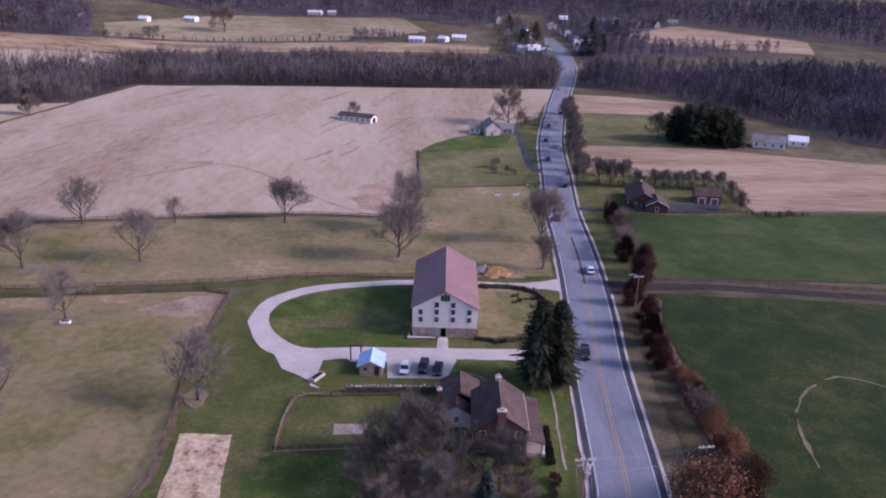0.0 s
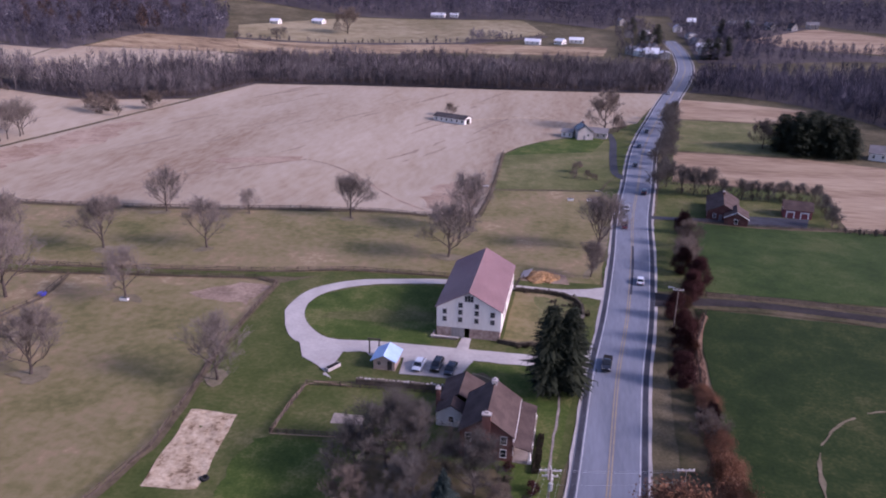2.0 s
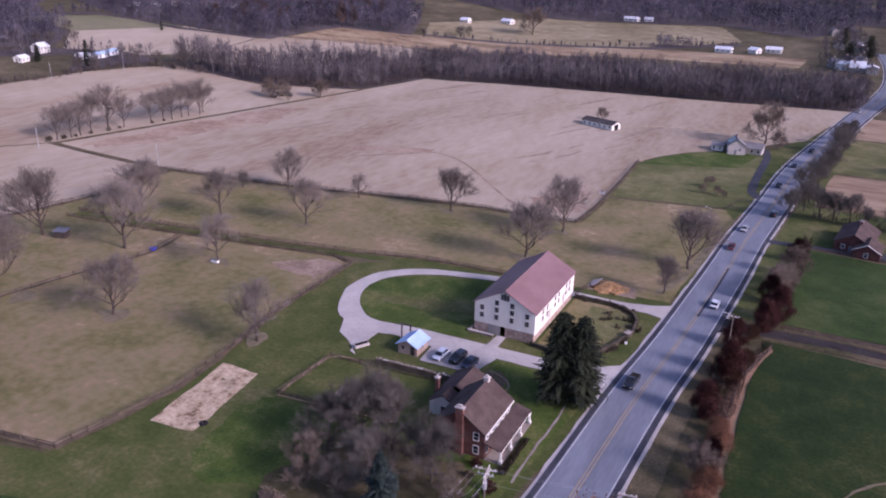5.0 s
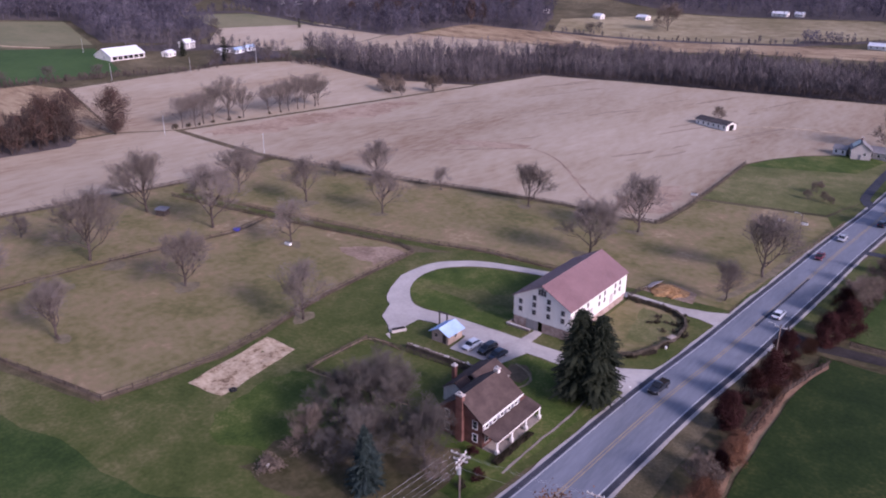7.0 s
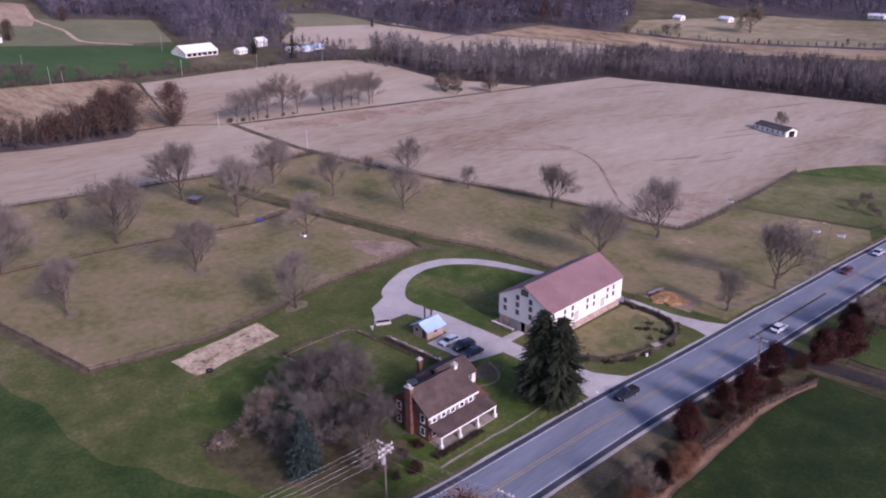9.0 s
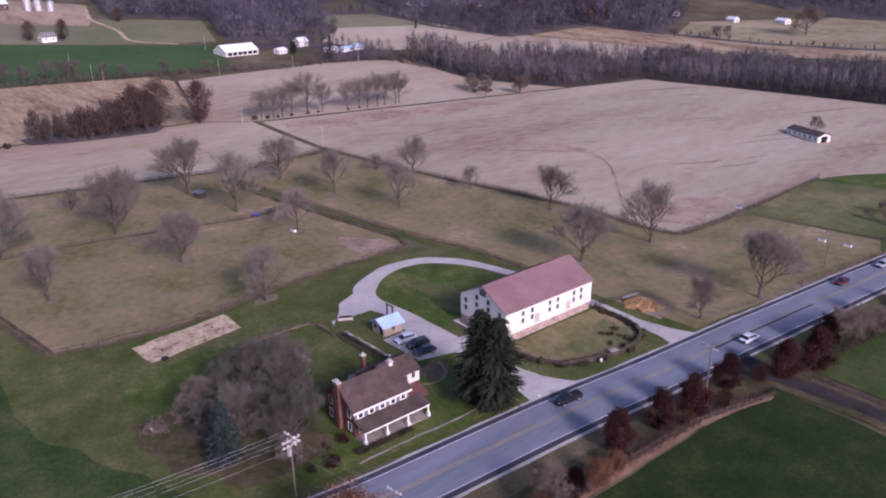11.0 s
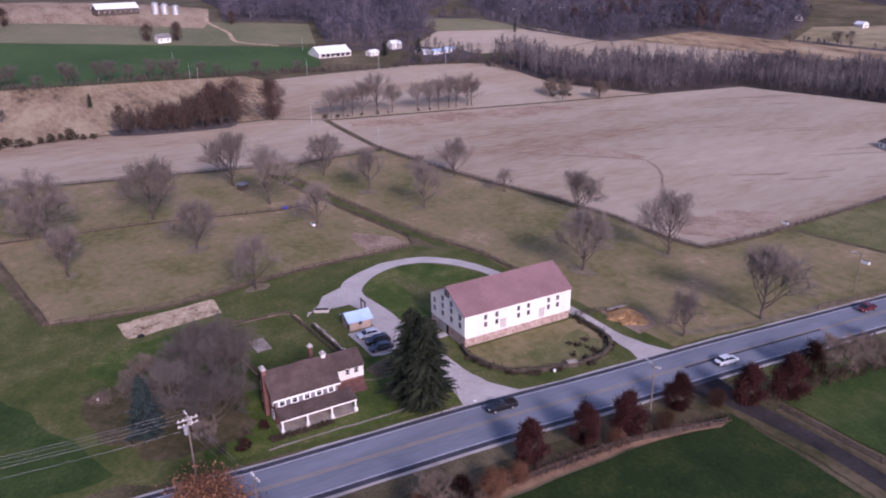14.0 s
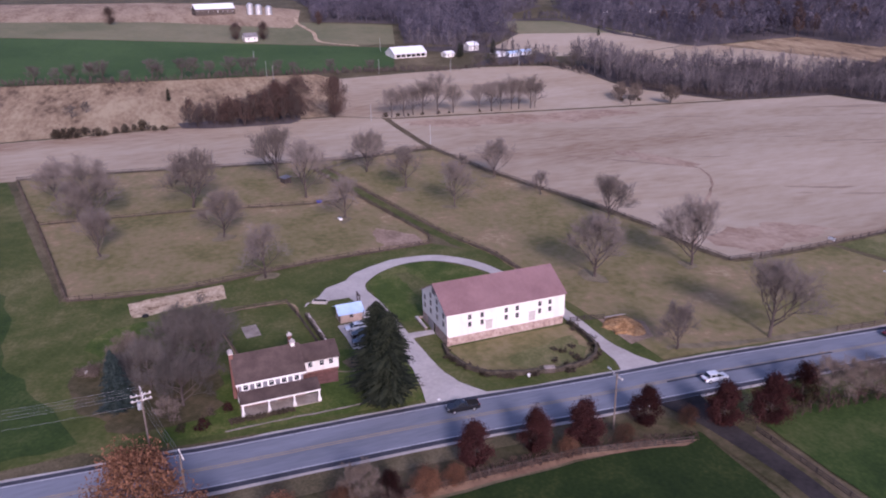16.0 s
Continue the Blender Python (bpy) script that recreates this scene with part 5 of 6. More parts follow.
plant(SHRUB, [(-218, 59, 1.0), (-217, 65, 0.8), (-216.5, 70, 0.6), (-216, 77, 0.6), (-215, 85, 0.7), (-215, 91, 0.5), (-212, 106, 0.6), (-211.5, 112, 0.5)] + [(-231 + sr.uniform(-3, 3), y, sr.uniform(0.9, 2.2)) for y in range(-84, -36, 4)] + [(-209 + sr.uniform(-4, 4), 190 + sr.uniform(-6, 6), 0.8) for _ in range(6)] + [(13.3, -44.5, 0.6), (16.2, -49.5, 0.7)], group="shrubs")
for x, y, s in ((13.0, -41.8, 0.8), (17.0, -46.3, 1.0)):
    rb = leafy("red_bush", "round dark red garden bush", int(x), 1.7, 1.3, M["red_leaf"], 700, 0.14, 0.05, 0.9, "shrub")
    rb.matrix_basis = put(None, x, y, s)
pile = leafy("brush_pile", "heap of cut branches in the grass", 77, 1.1, 2.4, M["twig_tan"], 1800, 0.16, 0.05, 0.9, "brush pile")
pile.matrix_basis = put(None, -9.5, -63.5)


# pale leaf litter under the meadow trees
for x, y, s in ((-75.5, -63.4, 2.6), (-78, -32, 3.4), (-43.2, -26.4, 2.6), (-79.5, 2.0, 2.8), (-102.5, 29, 3.2), (-77.5, 35.5, 2.4), (-48, 71, 2.2), (-79, 66, 1.6), (-12.5, 44.5, 3.4), (-104, -35, 3.2), (-11.2, 71, 2.0), (-104, 61, 2.4)):
    ring = [(x + s * 1.25 * math.cos(k * 0.7), y + s * 0.8 * math.sin(k * 0.7)) for k in range(9)]
    patch("leaf_litter", ring, 0.16, M["litter"], "pale grey leaf litter round a trunk", "leaf litter", 2, 3.0, 0.8)


# ---- far woods ----
def wood_template(seed, h, twigs, bulk=1.0, rise=1.0):
    """One small woodland tree: straight stem, rising limbs and an egg-shaped crown of twigs."""
    r = random.Random(seed)
    b = Build()
    wide = r.uniform(0.17, 0.26) * h
    low = r.uniform(0.25, 0.4) * h
    for side in (Vector((1, 0, 0)), Vector((0, 1, 0))):
        b.strip((0, 0, -0.5), (r.gauss(0, 0.02) * h, r.gauss(0, 0.02) * h, h * 0.86), 0.011 * h, 0.003 * h, side)
    for i in range(twigs):
        u, a = r.random(), r.uniform(0, 6.283)
        ring = math.sin(math.pi * (0.12 + 0.88 * u) ** 0.8) ** 0.6 * wide
        q = Vector((math.cos(a) * ring, math.sin(a) * ring, low + (h - low) * u)) * r.uniform(0.9, 1.06)
        p = Vector((q.x * r.uniform(0.15, 0.5), q.y * r.uniform(0.15, 0.5), q.z - h * r.uniform(0.1, 0.22)))
        if rise < 1:
            p = q.lerp(p, r.uniform(0.25, 0.6)) + Vector((r.gauss(0, 0.05), r.gauss(0, 0.05), r.gauss(0, 0.04))) * h
        d = (q - p).normalized()
        b.strip(p, q, 0.085 * bulk, 0.03 * bulk, d.cross(Vector((r.gauss(0, 1), r.gauss(0, 1), r.gauss(0, 1)))).normalized())
    return np.array(b.v), np.array(b.f)


VILLAGE = [(-485, 372), (-479, 388), (-478, 400), (-467, 416), (-456, 414), (-445, 421), (-495, 360)]


def woods(name, ring, gap, h, label, mat=None, twigs=30, seed=1, bulk=1.0, rise=1.0):
    """Leafless woodland as one sheet of many small trees."""
    r = random.Random(seed)
    temps = [wood_template(seed * 10 + k, h, twigs, bulk, rise) for k in range(6)]
    xs, ys = [p[0] for p in ring], [p[1] for p in ring]
    vs, fs, n = [], [], 0
    for gx_ in np.arange(min(xs), max(xs), gap):
        for gy_ in np.arange(min(ys), max(ys), gap):
            x, y = gx_ + r.uniform(-0.5, 0.5) * gap, gy_ + r.uniform(-0.5, 0.5) * gap
            if not inside((x, y), ring) or min(math.hypot(x - p[0], y - p[1]) for p in VILLAGE) < 11:
                continue
            v, f = temps[r.randrange(6)]
            a, s = r.uniform(0, 6.283), r.triangular(0.6, 1.2, 0.92) * (0.92 + 0.4 * noise.noise((x * 0.025, y * 0.025, 0)))
            c, sn = math.cos(a), math.sin(a)
            vs.append(np.stack([(v[:, 0] * c - v[:, 1] * sn) * s + x, (v[:, 0] * sn + v[:, 1] * c) * s + y, v[:, 2] * s + land(x, y)], 1))
            fs.append(f + n)
            n += len(v)
    vs, fs = np.concatenate(vs), np.concatenate(fs)
    me = bpy.data.meshes.new(name)
    me.vertices.add(len(vs))
    me.vertices.foreach_set("co", vs.ravel())
    me.loops.add(fs.size)
    me.loops.foreach_set("vertex_index", fs.ravel())
    me.polygons.add(len(fs))
    me.polygons.foreach_set("loop_start", np.arange(0, fs.size, 4))
    me.update(calc_edges=True)
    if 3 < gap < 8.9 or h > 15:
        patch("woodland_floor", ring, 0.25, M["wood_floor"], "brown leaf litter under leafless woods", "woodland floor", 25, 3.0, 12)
    return tagged(part(name, me, mat or M["woods"]), label, "woods", kind="stuff")


woods("woods_belt", [(-300, 208), (-238, 209), (-189, 240), (-178, 299), (-130, 310), (-65, 319), (2, 325), (66, 333), (74, 372), (72, 395), (0, 388), (-65, 384), (-140, 374), (-196, 345), (-220, 300), (-246, 252), (-302, 222)], 4.0, 16.5, "belt of grey-brown leafless woods along the field", twigs=64, seed=2, bulk=1.25)
# Added strip of bark-dark twigs makes the shaded base of the belt.
woods("woods_belt_edge", [(-236, 208), (-189, 239), (-178, 298), (-130, 309), (-65, 318), (2, 324), (66, 332), (66, 337), (2, 329), (-65, 323), (-131, 314), (-183, 302), (-194, 243), (-238, 213)], 2.0, 5.5, "dark scrub added for the shaded foot of the woods", M["bark"], twigs=40, seed=25, bulk=1.6, rise=0.5)
woods("woods_sparse", [(-302, 226), (-248, 256), (-222, 304), (-198, 349), (-225, 372), (-262, 345), (-290, 290)], 9.0, 12, "sparse leafless trees at the back of the belt", M["woods"], twigs=50, seed=27, bulk=1.4)
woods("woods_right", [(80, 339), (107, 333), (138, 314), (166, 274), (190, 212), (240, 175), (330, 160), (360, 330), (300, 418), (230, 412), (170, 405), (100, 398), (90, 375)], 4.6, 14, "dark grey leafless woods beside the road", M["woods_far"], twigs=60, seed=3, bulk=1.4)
woods("woods_clump", [(-238, -34), (-228, -33), (-222, -5), (-222, 14), (-227, 20), (-238, 22)], 3.3, 16, "narrow clump of dark leafless trees", M["bark"], 70, 4, 1.5)
woods("woods_clump_brown", [(-238, -30), (-229, -28), (-223, -5), (-223, 18), (-237, 22)], 4.6, 15, "brown-leaved young oaks in the clump", M["oak_leaf"], 240, 14, 2.0, 0.4)
woods("woods_hedgerow", [(-347, -117), (-337, -75), (-335, -37), (-332, 5), (-327, 50), (-320, 98), (-313, 120), (-313, 150), (-314, 176), (-304, 200), (-272, 207), (-272, 203), (-302, 195), (-310, 174), (-308, 120), (-315, 96), (-322, 48), (-327, 4), (-330, -38), (-332, -75), (-341, -117)], 2.2, 4.4, "scrubby hedgerow along the wheat field", M["bark"], twigs=34, seed=5, bulk=1.7)
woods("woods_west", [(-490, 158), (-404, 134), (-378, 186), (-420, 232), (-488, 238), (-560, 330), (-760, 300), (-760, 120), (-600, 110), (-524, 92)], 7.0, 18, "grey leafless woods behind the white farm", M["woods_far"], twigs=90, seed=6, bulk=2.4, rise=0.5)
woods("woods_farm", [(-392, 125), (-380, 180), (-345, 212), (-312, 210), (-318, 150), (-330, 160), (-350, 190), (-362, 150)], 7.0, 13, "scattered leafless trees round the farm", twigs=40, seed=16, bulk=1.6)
woods("woods_north_west", [(-330, 332), (-400, 322), (-466, 312), (-560, 340), (-620, 520), (-420, 640), (-300, 520), (-268, 440), (-335, 420)], 7.5, 17, "leafless woods on the slope tinted with bluish haze", M["woods_far"], twigs=100, seed=7, bulk=2.6, rise=0.5)
woods("woods_north_west_oaks", [(-335, 380), (-420, 345), (-520, 380), (-520, 470), (-400, 560), (-310, 480)], 24.0, 17, "scattered reddish brown oaks in the far woods", M["oak_leaf"], twigs=260, seed=17, bulk=2.6, rise=0.4)
woods("woods_hill_hedge", [(-262, 446), (-79, 494), (-20, 540), (-16, 546), (-24, 548), (-84, 502), (-262, 454)], 6.0, 5, "thin hedgerow on the far hill", twigs=36, seed=8, bulk=2.2)
woods("woods_hill_clump", [(-84, 505), (-48, 514), (-44, 528), (-82, 522)], 5.0, 10, "rounded clump of leafless trees on the hill", M["woods_far"], twigs=90, seed=18, bulk=2.2, rise=0.5)
woods("woods_north", [(-620, 640), (-420, 660), (-212, 618), (-48, 646), (30, 600), (44, 640), (70, 660), (60, 700), (96, 700), (98, 655), (110, 660), (230, 660), (330, 580), (420, 480), (700, 500), (700, 820), (-700, 900)], 10.0, 18, "distant wooded hills tinted with bluish haze", M["woods_far"], twigs=80, seed=9, bulk=3.2, rise=0.5)
woods("woods_village", [(40, 462), (79, 455), (79, 505), (76, 560), (68, 640), (40, 650)], 9.0, 11, "leafless trees round the village", twigs=44, seed=10, bulk=2.0)
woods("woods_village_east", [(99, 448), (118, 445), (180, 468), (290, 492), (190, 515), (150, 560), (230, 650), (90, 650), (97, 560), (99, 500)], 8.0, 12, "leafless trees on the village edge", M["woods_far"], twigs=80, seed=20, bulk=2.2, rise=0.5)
woods("woods_clearing_row", [(-484, 240), (-474, 296), (-440, 306), (-395, 306), (-340, 326), (-340, 333), (-400, 313), (-446, 313), (-484, 302), (-492, 240)], 6.0, 10, "row of leafless trees behind the pale clearing", M["woods_far"], twigs=46, seed=19, bulk=2.2)
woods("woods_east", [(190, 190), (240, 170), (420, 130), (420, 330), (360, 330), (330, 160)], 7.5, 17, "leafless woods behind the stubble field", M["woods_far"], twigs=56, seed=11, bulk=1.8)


woods("hedge", [(44.4, -62), (43.9, -12), (45.4, 10), (49, 24), (51, 24), (47.2, 8), (46.3, -18), (47.8, -62)], 0.6, 1.7, "straggling reddish brown roadside hedge", M["oak_leaf"], 30, 21, 0.8, 0.5)
woods("porch_hedge", [(16.6, -42.2), (17.9, -42), (17.9, -31.5), (17.0, -31.5)], 0.28, 0.9, "low dark clipped hedge before the porch", M["bush"], 26, 23, 1.3)
woods("hedge_stubble", [(97.2, 94.5), (106.5, 93.3), (119, 94.9), (119, 97.9), (106.5, 96.3), (97.2, 97.5)], 1.6, 2.2, "low brown hedge along the stubble field", M["bark"], 26, 24, 1.5)
woods("hedge_bungalow", [(54, 127), (70, 124.5), (98, 124), (97.5, 101), (100, 100), (101, 127), (72, 128), (54, 130.5)], 1.4, 2.6, "low brown scrub behind the brick bungalow", M["bark"], 34, 26, 1.4, 0.6)
woods("hedge_north", [(47.5, 34), (50, 60), (52, 100), (55, 100), (53, 60), (51, 34)], 1.0, 3.4, "straggling brown roadside hedge", M["oak_leaf"], 18, 22)
for i, (x, y) in enumerate(VILLAGE):
    shell("village_house", "white far village house with a pale roof", "house", x, y, 4.5 + i % 3, 6 + i % 2 * 2, 2.8, 4.4, 37 * i, M["white_board"], M["grey_roof"], 1, 2, "far village houses")


# ---- fences and walls ----
def fence(label, line, spacing, height, rails, mat, follow=0.0, name="fence", post_w=0.14, rail_h=0.13):
    pts = resample([Vector(p) for p in line], spacing, False)
    x0, y0 = pts[0]
    ob = thing(name, label, "fence", pose(x0, y0, land(x0, y0)))
    inv = ob.matrix_basis.inverted()
    post = Build().box(-post_w / 2, -post_w / 2, -0.3, post_w / 2, post_w / 2, height).mesh("post")
    rail = Build().box(0, -0.03, -rail_h / 2, 1, 0.03, rail_h / 2).mesh("rail")
    post.materials.append(mat)
    rail.materials.append(mat)
    for i, p in enumerate(pts):
        o = part("post", post, mat, ob)
        o.matrix_basis = inv @ pose(p.x, p.y, land(p.x, p.y))
        if i:
            a = pts[i - 1]
            va, vb = Vector((a.x, a.y, land(a.x, a.y))), Vector((p.x, p.y, land(p.x, p.y)))
            d = vb - va
            for k in range(rails):
                z = height * (k + 0.75) / (rails + 0.25)
                o = part("rail", rail, mat, ob)
                o.matrix_basis = inv @ Matrix.Translation(va + Vector((0, 0, z))) @ d.to_track_quat("X", "Z").to_matrix().to_4x4() @ Matrix.Diagonal((d.length, 1, 1, 1))
    return ob


FW = M["fence_wood"]
fence("weathered timber paddock fence along the drive lawn", [(-47.5, -69.8), (-44, -48), (-46, -30), (-48.5, -13), (-49.5, 17.6)], 2.6, 1.3, 3, FW)
fence("weathered timber fence across the end of the paddock", [(-47.5, -69.8), (-80, -75.5), (-111.5, -81.3), (-140, -87), (-170.5, -92.8)], 3.0, 1.3, 3, FW)
fence("dark timber fence between paddock and tan field", [(-170.5, -92.8), (-167, -61), (-156.8, -8), (-151, 23), (-155.5, 58.5)], 3.0, 1.4, 3, M["dark_wood"])
fence("dark timber fence along the big field", [(-155.5, 58.5), (-110.5, 64.4), (-84, 70.4), (-65.8, 76.2), (-41.3, 81.5), (-24, 81.2), (-10.6, 83.2)], 2.8, 1.4, 3, M["dark_wood"])
fence("dark timber fence along the field edge by the road", [(-10.6, 83.2), (-10, 103), (-10.8, 137), (-12.4, 172)], 3.0, 1.4, 3, M["dark_wood"])
fence("timber fence along the grass lane", [(-143, 12), (-102, 17), (-56, 24.3), (-34, 30), (-8, 31.3)], 2.8, 1.3, 3, FW)
fence("timber fence on the paddock side of the lane", [(-142, 7), (-102, 12.4), (-56, 19.8), (-49.5, 17.6)], 2.8, 1.3, 3, FW)
fence("low timber fence dividing the paddock", [(-111.5, -81.3), (-107.9, -44.8), (-103.9, -25), (-99, -2), (-101.5, 11.8)], 3.2, 1.2, 2, FW)
fence("brown timber garden fence", [(-26.9, -40.3), (-26.3, -24.6), (-18, -23.6)], 2.0, 1.2, 3, FW)
fence("dark timber garden fence", [(-26.9, -40.3), (-20, -39.6), (-12, -38.6), (-4, -37.6)], 1.3, 1.1, 3, FW)
fence("dark timber garden fence by the stone wall", [(-18, -23.6), (-1.2, -22.4)], 1.6, 1.2, 3, M["dark_wood"])
fence("dark timber fence behind the hedge", [(46.6, -60), (45.4, -18), (46.3, 5), (50.5, 22.5)], 2.6, 1.3, 3, M["dark_wood"])
fence("dark timber fence along the side lane", [(52, 33.4), (72, 33.6), (108, 30.2), (170, 23.6)], 2.8, 1.2, 3, M["dark_wood"])
fence("dark timber fence along the north pasture", [(54, 96.5), (75, 94.5), (101, 97), (135, 100.5), (170, 104)], 3.0, 1.3, 3, M["dark_wood"])
fence("timber pen fence behind the barn", [(6.9, 27), (7.5, 31.5), (8.5, 34)], 1.5, 1.3, 3, M["dark_wood"])
fence("dark timber fence in the meadow by the road", [(29.5, 75), (31.5, 100), (33.5, 118)], 2.8, 1.3, 3, FW)
yard = thing("yard_wall", "curved dark stone barnyard wall overgrown with weeds", "wall")
YL = resample([Vector(p) for p in ((6.2, -0.5), (10, -1.3), (15.8, 0.1), (19.3, 2.4), (21.8, 8), (23.5, 15.5), (23.1, 20.5), (21.6, 23.6), (18.5, 25.9), (14, 26.5), (7.2, 26.6))], 1.0, False)
stone = [Build().box(-0.52, -0.26, -0.3, 0.52, 0.26, 0.85 + 0.08 * k).mesh("stone_block") for k in range(3)]
for me in stone:
    me.materials.append(M["dark_stone"])
for i in range(len(YL) - 1):
    a, c = YL[i], YL[i + 1]
    o = part("stone_block", stone[i % 3], M["dark_stone"], yard)
    o.matrix_basis = pose((a.x + c.x) / 2, (a.y + c.y) / 2, 0, 0, 0, math.degrees(math.atan2(c.y - a.y, c.x - a.x))) @ Matrix.Diagonal(((c - a).length, 1, 1, 1))
trough = thing("feed_bin", "weathered board feed bin at the barnyard wall", "bin", pose(22.9, 13.2, 0.0, 0, 0, 75))
part("bin", Build().box(-0.9, -0.5, -0.1, 0.9, 0.5, 1.0), M["dark_wood"], trough)
part("lid", Build().box(-1.0, -0.6, 1.0, 1.0, 0.6, 1.08), M["dull_slab"], trough)
wr = random.Random(8)
weed = leafy("weed_tuft", "tangle of olive weeds along the barnyard wall", 19, 1.1, 1.1, M["bush"], 260, 0.16, 0.05, 0.9, "weeds", clumps=10)
plant(weed, [(p.x + wr.uniform(-0.6, 1.0), p.y + wr.uniform(-0.8, 0.8), wr.uniform(0.45, 0.95)) for p in YL[2:]] + [(19 + wr.uniform(-3, 3), 19 + wr.uniform(-3, 3), wr.uniform(0.5, 0.9)) for _ in range(9)], group="wall weeds")

# hay pile with its tarpaulin
hp = thing("hay_pile", "heap of rotting golden hay under a pale tarpaulin", "hay pile", pose(12.6, 36.0, 0) @ Matrix.Diagonal((1.2, 1.15, 0.8, 1)))
hb = Build()
for j in range(9):
    for i in range(24):
        a = 2 * math.pi * i / 24
        k = j / 8
        rr_ = 3.4 * (1 - k) ** 0.8 * (1 + 0.34 * noise.noise((math.cos(a) * 2.2, math.sin(a) * 2.2, k * 4)))
        hb.v.append((math.cos(a) * rr_ * 1.15, math.sin(a) * rr_, 2.3 * k ** 0.9 + 0.5 * (1 - k) * noise.noise((math.cos(a) * 3, math.sin(a) * 3, k * 6)) - 0.1))
hb.f = [(j * 24 + i, j * 24 + (i + 1) % 24, (j + 1) * 24 + (i + 1) % 24, (j + 1) * 24 + i) for j in range(8) for i in range(24)] + [tuple(8 * 24 + i for i in range(24))]
part("mound", hb, M["hay"], hp)
part("tarpaulin", Build().slab([(-4.1, -1.5, 0.3), (-2.6, -1.9, 1.3), (-1.8, 1.9, 1.75), (-3.8, 2.3, 0.4)], 0.06), M["tarp"], hp, "pale tarpaulin edge")

# small things in the paddock
hut = thing("field_hut", "small dark run-in hut in the paddock", "hut", pose(-128, -5.5, 0, 0, 0, 20))
for x0, y0, x1, y1, z1 in ((-1.6, -1.2, 1.6, -1.05, 2.0), (-1.6, 1.05, 1.6, 1.2, 2.2), (1.45, -1.05, 1.6, 1.05, 2.1)):
    part("wall", Build().box(x0, y0, 0, x1, y1, z1), M["dark_wood"], hut)
part("roof", Build().slab([(-1.9, -1.5, 2.1), (1.9, -1.5, 2.1), (1.9, 1.5, 2.45), (-1.9, 1.5, 2.45)], 0.1), M["shutter"], hut)
tub = thing("blue_tub", "blue plastic feed tub in the paddock", "tub", pose(-99.5, -0.4, 0))
part("tub", Build().tube([(0, 0, 0), (0, 0, 0.8)], [0.8, 1.0], 14), M["blue_plastic"], tub)
for x, y in ((-79.7, 1.2), (-12.7, 119.8), (17.7, 110.4), (24.1, 111.6)):
    wt_ = thing("water_trough", "white plastic water trough by the fence", "trough", pose(x, y, land(x, y)))
    part("trough", Build().box(-1.0, -0.4, 0, 1.0, 0.4, 0.75), M["white_trim"], wt_)
    part("water", Build().box(-0.9, -0.3, 0.76, 0.9, 0.3, 0.77), M["glass"], wt_, "dark still water")
stump = thing("tyre", "dark old tyre beside the sand pit", "tyre", pose(-31.8, -53.6, 0.3))
part("ring", Build().tube([(0.5 * math.cos(a), 0.5 * math.sin(a), 0) for a in np.linspace(0, 6.283, 17)], [0.24] * 17, 6), M["rubber"], stump)
for x, y, z in ((23.6, 8.7, 1.0), (-9.5, -64.2, 0.9), (24, -8.5, 0.3)):
    bk = thing("white_bucket", "small white plastic bucket outdoors", "bucket", pose(x, y, z - 0.5))
    part("pail", Build().tube([(0, 0, 0), (0, 0, 0.5)], [0.22, 0.28], 10), M["white_trim"], bk)
slabs = thing("trough_slab", "concrete trough at the end of the drive", "trough", pose(-23.6, -17.8, 0.1, 0, 0, 60))
part("body", Build().box(-1.6, -0.6, 0, 1.6, 0.6, 0.6), M["concrete"], slabs)
# Black plate on top paints the trough's dark hollow.
part("inside", Build().box(-1.4, -0.45, 0.6, 1.4, 0.45, 0.62), M["black"], slabs)


# ---- poles and wires ----
def pole(label, x, y, h, arms=(), turn=0.0, transformer=False, lamp=False, mat=None, rad=0.16):
    z = land(x, y)
    ob = thing("utility_pole", label, "pole", pose(x, y, z, 0, 0, turn))
    part("pole", Build().tube([(0, 0, -0.5), (0, 0, h)], [rad, rad * 0.7], 8), mat or M["pole_wood"], ob)
    for zz, ln in arms:
        arm = part("crossarm", Build().box(-ln / 2, 0.1, zz - 0.08, ln / 2, 0.26, zz + 0.08), M["concrete"], ob, "pale weathered crossarm")
        for e in (-0.45, -0.2, 0.2, 0.45):
            part("insulator", Build().tube([(ln * e, 0.18, zz + 0.08), (ln * e, 0.18, zz + 0.32)], [0.07, 0.05], 6), M["white_trim"], arm)
    if transformer:
        part("transformer", Build().tube([(0.1, -0.42, h - 3.0), (0.1, -0.42, h - 1.9)], [0.3, 0.3], 12), M["metal"], ob, "grey transformer drum")
    if lamp:
        part("lamp_arm", Build().tube([(0, 0, h - 0.6), (-0.8, 0, h - 0.1), (-1.6, 0, h)], [0.05, 0.05, 0.05], 5), M["metal"], ob)
        part("lamp_head", Build().box(-2.2, -0.15, h - 0.12, -1.5, 0.15, h + 0.05), M["metal"], ob, "grey street lamp head")
    return ob


